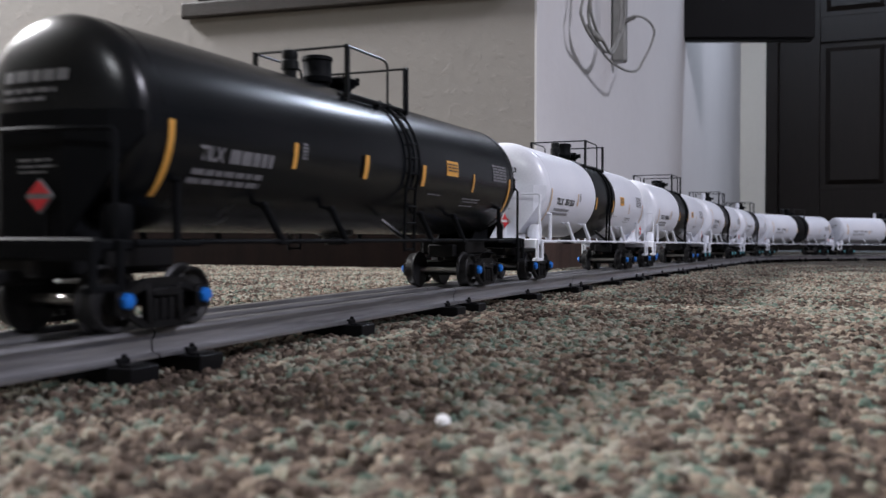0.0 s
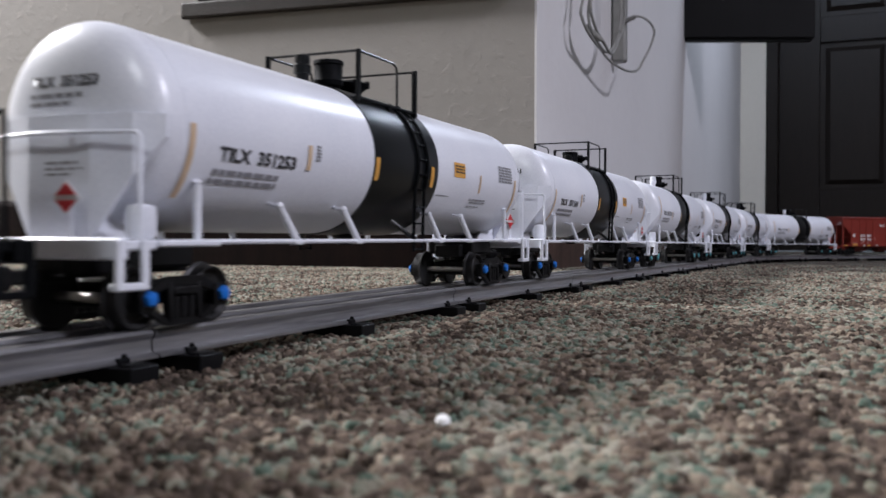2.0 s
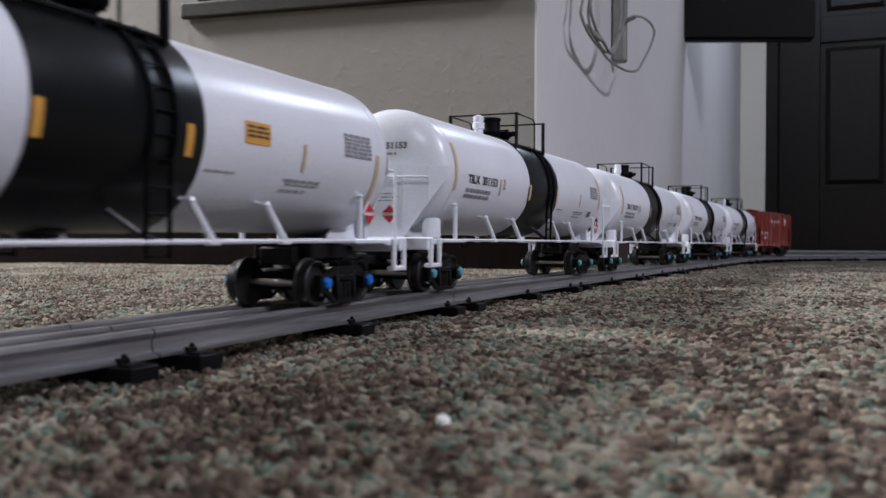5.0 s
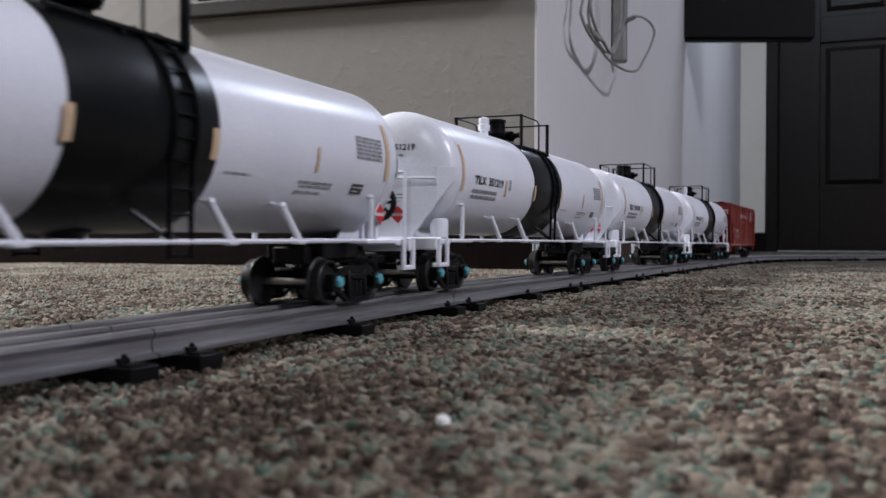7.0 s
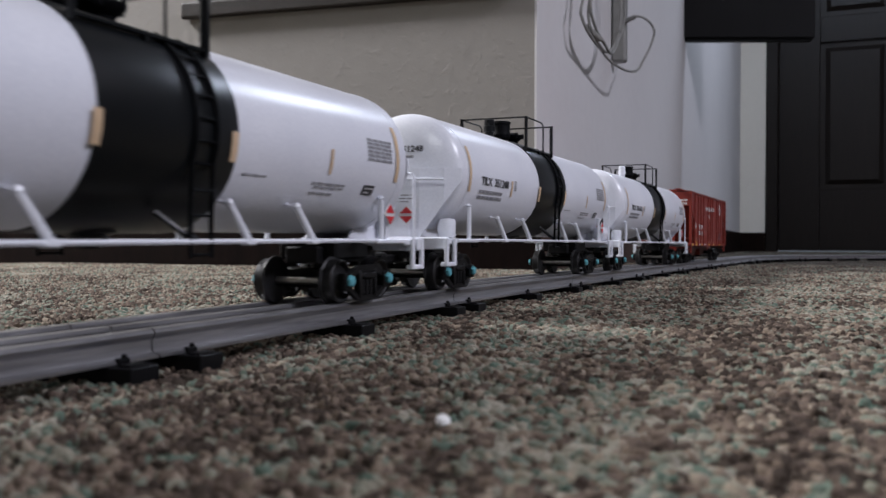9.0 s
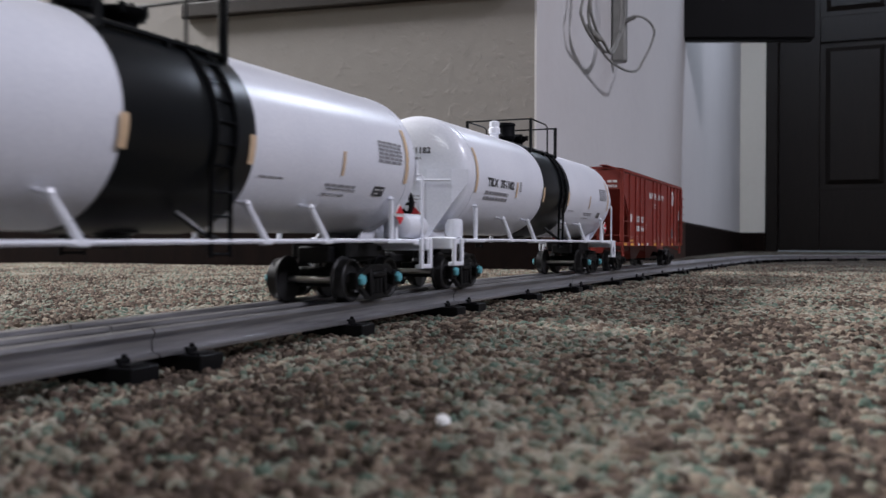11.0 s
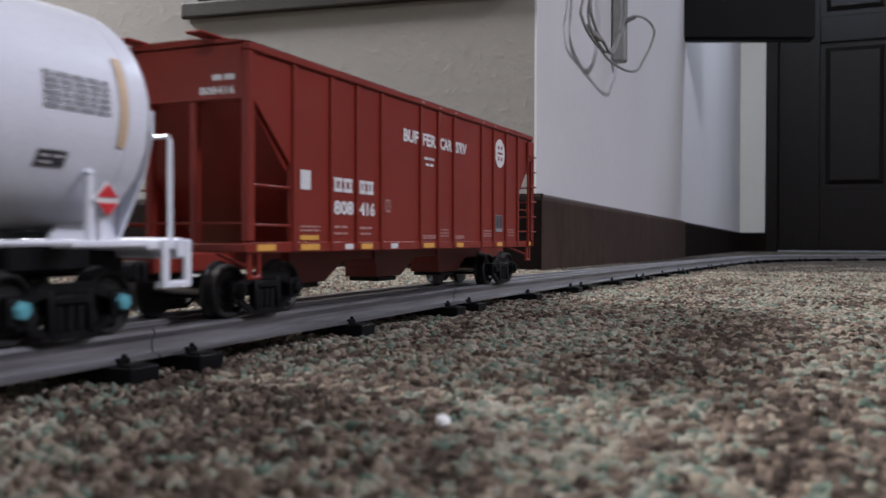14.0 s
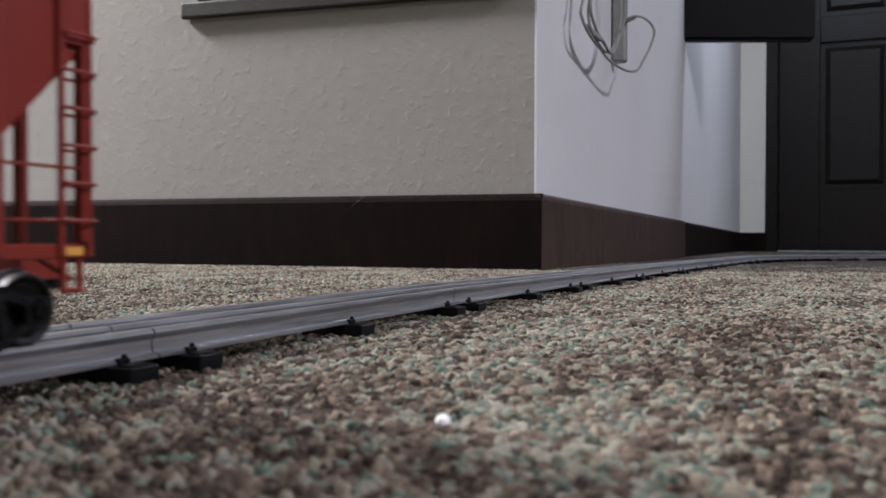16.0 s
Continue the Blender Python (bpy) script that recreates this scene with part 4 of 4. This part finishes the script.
def build_hopper():
    car = tagged(new("hopper_car"), "dark red toy hopper car with white lettering on the track", "toy hopper car", "cars of the toy train")
    CARS.append(car)
    for q in (-1, 1):
        x0, x1 = sorted((q * (HX - 0.0012), q * HX))
        sheet = slab([(-0.1580, 0.0952), (0.1580, 0.0952), (0.1580, 0.0800), (0.1330, 0.0565), (0.1330, 0.0270), (-0.1330, 0.0270), (-0.1330, 0.0565), (-0.1560, 0.0775)], "X", x0, x1)
        part("side_sheet", sheet, RED, car)
        a, b = sorted((q * (HX - 0.002), q * (HX + 0.0014)))
        part("top_chord", box(a, b, -HY, HY, 0.0938, HZ1, 0.0005), RED, car)
        part("side_sill", box(min(q * (HX - 0.002), q * (HX + 0.0005)), max(q * (HX - 0.002), q * (HX + 0.0005)), -HY, HY, HZ0, 0.0274, 0.0003), RED, car)
        c, d = sorted((q * (HX + 0.0001), q * (HX + 0.0013)))
        for y in (-0.1310, -0.1034, -0.0819, -0.0592, -0.0171, 0.0043, 0.0250, 0.0667, 0.0865, 0.1085, 0.1310):
            shared("rib", "rib%d" % q, lambda: box(c, d, -0.0011, 0.0011, 0.0240, 0.0936, 0.0004), RED, car, pose(0, y, 0), False)
        for y in (-0.1590, 0.1590):
            part("corner_post", box(a, b, y - 0.0018, y + 0.0018, 0.0276, 0.0936, 0.0004), RED, car)
        for s in (-1, 1):
            part("post", box(min(q * 0.0085, q * 0.0115), max(q * 0.0085, q * 0.0115), s * 0.1590 - 0.0015, s * 0.1590 + 0.0015, 0.0270, 0.0770, 0.0003), RED, car)
            for z in (0.0335, 0.0475):
                part("grab_bar", tube([(q * HX, s * 0.1335, z), (q * HX, s * 0.1575, z)], 0.0005, 6), RED, car, "", True)
    for s in (-1, 1):
        part("end_sheet", box(-HX + 0.002, HX - 0.002, s * 0.1596 - 0.0008, s * 0.1596 + 0.0008, 0.0772, 0.0962, 0.0003), RED, car)
        part("end_sill", box(-HX - 0.0010, HX + 0.0010, s * 0.1608 - 0.0010, s * 0.1608 + 0.0010, HZ0 + 0.0002, 0.0270, 0.0004), RED, car)
        part("slope_sheet", slab([(s * 0.1575, 0.0775), (s * 0.1030, 0.0235), (s * 0.1010, 0.0250), (s * 0.1555, 0.0790)], "X", -HX + 0.0014, HX - 0.0014), RED, car)
        part("end_grab_bar", tube([(-0.031, s * 0.1600, 0.0340), (0.031, s * 0.1600, 0.0340)], 0.0005, 6), RED, car, "", True)
        part("draft_sill", box(-0.0075, 0.0075, min(s * 0.1770, s * 0.1000), max(s * 0.1770, s * 0.1000), 0.0165, 0.0233, 0.0006), RED, car)
        # coupler and its pocket
        shared("coupler", "coupler", coupler_mesh, RUBBER, car, pose(0, 0, 0, 0, 0, 0 if s < 0 else 180) @ pose(0, 0.024, 0), False)
        for q in (-1, 1):
            def stirrup():
                X = q * (HX - 0.0006)
                t = bmesh.new()
                for y in (-0.0028, 0.0028):
                    box(X - 0.0007, X + 0.0007, y - 0.0009, y + 0.0009, 0.0150, 0.0234, 0.0003, t)
                box(X - 0.0009, X + 0.0009, -0.0037, 0.0037, 0.0143, 0.0157, 0.0003, t)
                tube([(X - q * 0.0002, 0.0, 0.0180), (q * 0.018, 0.002 * s, 0.0232)], 0.0007, 5, t)
                return t
            shared("stirrup_step", "stirrup%d%d" % (q, s), stirrup, RED, car, pose(0, s * 0.1552, 0), False)
    # ladders on two corners
    for q, s in ((1, 1), (-1, -1)):
        X = q * (HX + 0.0012)
        for y in (0.1500, 0.1596):
            part("ladder_stile", box(X - 0.0007, X + 0.0007, s * y - 0.0008, s * y + 0.0008, 0.0240, 0.0925, 0.0002), RED, car)
        part("ladder_plate", box(X - 0.0005, X + 0.0005, min(s * 0.1509, s * 0.1587), max(s * 0.1509, s * 0.1587), 0.0800, 0.0924, 0.0002), RED, car)
        for i in range(6):
            z = 0.0335 + i * 0.0098
            part("ladder_rung", tube([(X, s * 0.1500, z), (X + q * 0.0022, s * 0.1506, z), (X + q * 0.0022, s * 0.1600, z), (X, s * 0.1606, z)], 0.0005, 5), RED, car)
            part("end_rung", tube([(q * 0.0320, s * 0.1612, z), (q * 0.0318, s * 0.1640, z), (q * 0.0235, s * 0.1640, z), (q * 0.0233, s * 0.1612, z)], 0.0005, 5), RED, car)
    # roof with hatches and walkway
    roof = slab([(-HX - 0.0012, 0.0969), (HX + 0.0012, 0.0969), (HX - 0.004, 0.0978), (0.010, 0.0992), (-0.010, 0.0992), (-HX + 0.004, 0.0978)], "Y", -HY, HY)
    part("roof", roof, RED, car)
    for y in (-0.108, -0.036, 0.036, 0.108):
        part("roof_hatch", box(-0.0095, 0.0095, y - 0.030, y + 0.030, 0.0993, 0.1008, 0.0006), RED, car)
    for q in (-1, 1):
        part("roof_walkway", box(min(q * 0.0125, q * 0.0195), max(q * 0.0125, q * 0.0195), -0.1680, 0.1680, 0.0994, 0.1004, 0.0003), RED, car)
    # discharge bays under the sill
    part("centre_sill", box(-0.0080, 0.0080, -0.0995, 0.0995, 0.0188, 0.0233, 0.0004), RED, car)
    for a in (-0.0950, -0.0170, 0.0610):
        b = a + 0.0276
        part("discharge_bay", slab([(a - 0.002, 0.0232), (b + 0.022, 0.0232), (b + 0.018, 0.0187), (b + 0.010, 0.0150), (b, 0.0095), (a, 0.0095), (a, 0.0150), (a - 0.002, 0.0187)], "X", -0.0090, 0.0090), RED, car)
        part("bay_gate", box(-0.0085, 0.0085, a + 0.003, b - 0.004, 0.0072, 0.0094, 0.0004), RUBBER, car)
    # lettering
    z = 0.0745
    for word, a, b in (("BUF", -0.0362, -0.0195), ("FER", -0.0145, 0.0018), ("CAR", 0.0070, 0.0225), ("SRV", 0.0278, 0.0436)):
        part("lettering", side_art(put(letters(word, 0.0062, b - a), a, z)), WHITE_INK, car)
    for word, a, b in (("808", -0.1010, -0.0845), ("416", -0.0795, -0.0650)):
        part("lettering", side_art(put(letters(word, 0.0060, b - a), a, 0.0384)), WHITE_INK, car)
    name_bars = bmesh.new()
    for a, b in ((-0.1012, -0.0940), (-0.0932, -0.0855), (-0.0800, -0.0735), (-0.0728, -0.0665)):
        flat(a, b, 0.0478, 0.0494, 1, 1, name_bars)
        flat(a, b, 0.0521, 0.0536, 1, 1, name_bars)
        flat(a + 0.0006, a + 0.0026, 0.0495, 0.0520, 1, 1, name_bars)
        flat(b - 0.0026, b - 0.0006, 0.0495, 0.0520, 1, 1, name_bars)
    small(part("owner_mark", side_art(name_bars), WHITE_INK, car))
    small(part("small_print", side_art(bars([(-0.0125, -0.0005, 0.0678, 0.0692), (-0.0105, -0.0015, 0.0648, 0.0662)])), WHITE_INK, car))
    small(part("small_print", side_art(bars([(-0.1005, -0.0890, 0.0330, 0.0340), (-0.1005, -0.0895, 0.0304, 0.0312), (-0.0790, -0.0680, 0.0328, 0.0338), (-0.0785, -0.0690, 0.0304, 0.0312)])), DIM_RED, car))
    for a, b, zs in ((-0.1262, -0.1120, (0.0330, 0.0315)), (-0.0150, 0.0020, (0.0298, 0.0287)), (0.0075, 0.0190, (0.0330, 0.0313, 0.0298)), (0.0275, 0.0400, (0.0298, 0.0287)), (0.0700, 0.0840, (0.0330, 0.0313, 0.0300)), (0.1130, 0.1250, (0.0340, 0.0325, 0.0305))):
        small(part("small_print", side_art(bars([(a, b, q, q + 0.0007) for q in zs])), DIM_RED, car))
    part("route_card", side_art(flat(-0.1262, -0.1188, 0.0475, 0.0550)), WHITE_INK, car, "blank white card")
    frame_bars = bmesh.new()
    for r in ((-0.0548, -0.0498, 0.0405, 0.0412), (-0.0548, -0.0498, 0.0355, 0.0362), (-0.0548, -0.0541, 0.0363, 0.0404), (-0.0505, -0.0498, 0.0363, 0.0404), (-0.0527, -0.0520, 0.0363, 0.0404)):
        flat(*r, 1, 1, frame_bars)
    small(part("stencil_frame", side_art(put(frame_bars, 0, 0.0052)), DIM_RED, car))
    disc = bmesh.new()
    bmesh.ops.create_circle(disc, cap_ends=True, segments=36, radius=0.0086)
    part("round_emblem", side_art(put(disc, 0.0978, 0.0802)), WHITE_INK, car, "plain white round emblem with red marks")
    marks = bmesh.new()
    for i in (-1, 1):
        for j in (-1, 1):
            flat(0.0978 + i * 0.0026 - 0.0011, 0.0978 + i * 0.0026 + 0.0011, 0.0802 + j * 0.0034 - 0.0011, 0.0802 + j * 0.0034 + 0.0011, 1, 1, marks)
    flat(0.0938, 0.1018, 0.0796, 0.0808, 1, 1, marks)
    small(part("emblem_marks", side_art(marks, 1, 0.0005), RED, car))
    part("dark_label", side_art(flat(0.0905, 0.1020, 0.0332, 0.0428)), INK, car, "dark data label with a pale edge")
    edge = bmesh.new()
    for r in ((0.0905, 0.1020, 0.0426, 0.0430), (0.0905, 0.1020, 0.0330, 0.0350), (0.0903, 0.0909, 0.0330, 0.0430), (0.1016, 0.1022, 0.0330, 0.0430), (0.0960, 0.0966, 0.0352, 0.0424)):
        flat(*r, 1, 1, edge)
    small(part("label_edge", side_art(edge, 1, 0.0005), GREY_INK, car))
    for a, b, mat in ((-0.1550, -0.1435, AMBER), (-0.1265, -0.1130, AMBER), (-0.0925, -0.0855, WHITE_INK), (-0.0785, -0.0680, AMBER), (-0.0500, -0.0430, WHITE_INK),
                      (-0.0140, -0.0010, AMBER), (0.0290, 0.0385, AMBER), (0.0920, 0.1010, AMBER), (0.1520, 0.1580, AMBER)):
        part("reflective_tape", side_art(flat(a, b, 0.0243, 0.0266), 1, 0.0008), mat, car)
    part("reflective_tape", side_art(flat(-0.1265, -0.1130, 0.0282, 0.0300), 1, 0.0004), AMBER, car)
    for y in (-0.0171, 0.0043, 0.0250, 0.0667, 0.0865, 0.1085):
        part("paint_chip", side_art(flat(y - 0.0014, y + 0.0014, 0.0948, 0.0957), 1, 0.0017), DIM_RED, car, "pale chipped paint")
    ends = part("end_number", put(letters("808416", 0.0030, 0.0150), 0.0130, 0.0790), WHITE_INK, car)
    ends.matrix_basis = pose(0, -0.1606, 0, 90, 0, 0)
    endbar = small(part("end_print", bars([(0.0185, 0.0280, 0.0840, 0.0860)]), WHITE_INK, car))
    endbar.matrix_basis = pose(0, -0.1606, 0, 90, 0, 0)
    for y in (-HTRUCK, HTRUCK):
        build_truck(car, y, None)
    return car


build_hopper()



# ---- what moves: the train at an even pace ----
def car_pose(u):
    (ax, ay, _), (bx, by, _) = path(u - HALF), path(u + HALF)
    za, zb = drop(ay), drop(by)
    yaw = math.atan2(bx - ax, by - ay)
    nod = math.atan2(zb - za, 2 * HALF)
    return pose((ax + bx) / 2, (ay + by) / 2, RAIL_TOP + (za + zb) / 2, 0, 0, -math.degrees(yaw)) @ pose(0, 0, 0, math.degrees(nod), 0, 0), yaw


def travel(t):
    """Way along the track, a touch slower in the last two seconds."""
    return SPEED * t - 0.0015 * min(1.0, max(0.0, t - 14.0))


def motions():
    times = [i * 0.2 for i in range(81)]
    for car in CARS:
        start = STARTS[car.name]
        walk(car, [(t, car_pose(start - travel(t))[0]) for t in times])
    for truck, car, y in TRUCKS:
        start = STARTS[car.name]
        rows = []
        for t in times:
            u = start - travel(t)
            rows.append((t, pose(0, y, 0, 0, 0, -math.degrees(path(u + y)[2] - car_pose(u)[1]))))
        walk(truck, rows)
    step = 2 / FPS
    turn = math.degrees(SPEED * step / WHEEL_R)
    for ws, y in WHEELS:
        walk(ws, [(i * step, pose(0, y, WHEEL_R, (i * turn) % 360, 0, 0)) for i in range(241)])


STARTS = {car.name: FIRST + PITCH * (i - 1) for i, car in enumerate(CARS)}
if "hopper_car" in STARTS:
    STARTS["hopper_car"] = FIRST + PITCH * 5 + 0.378
motions()
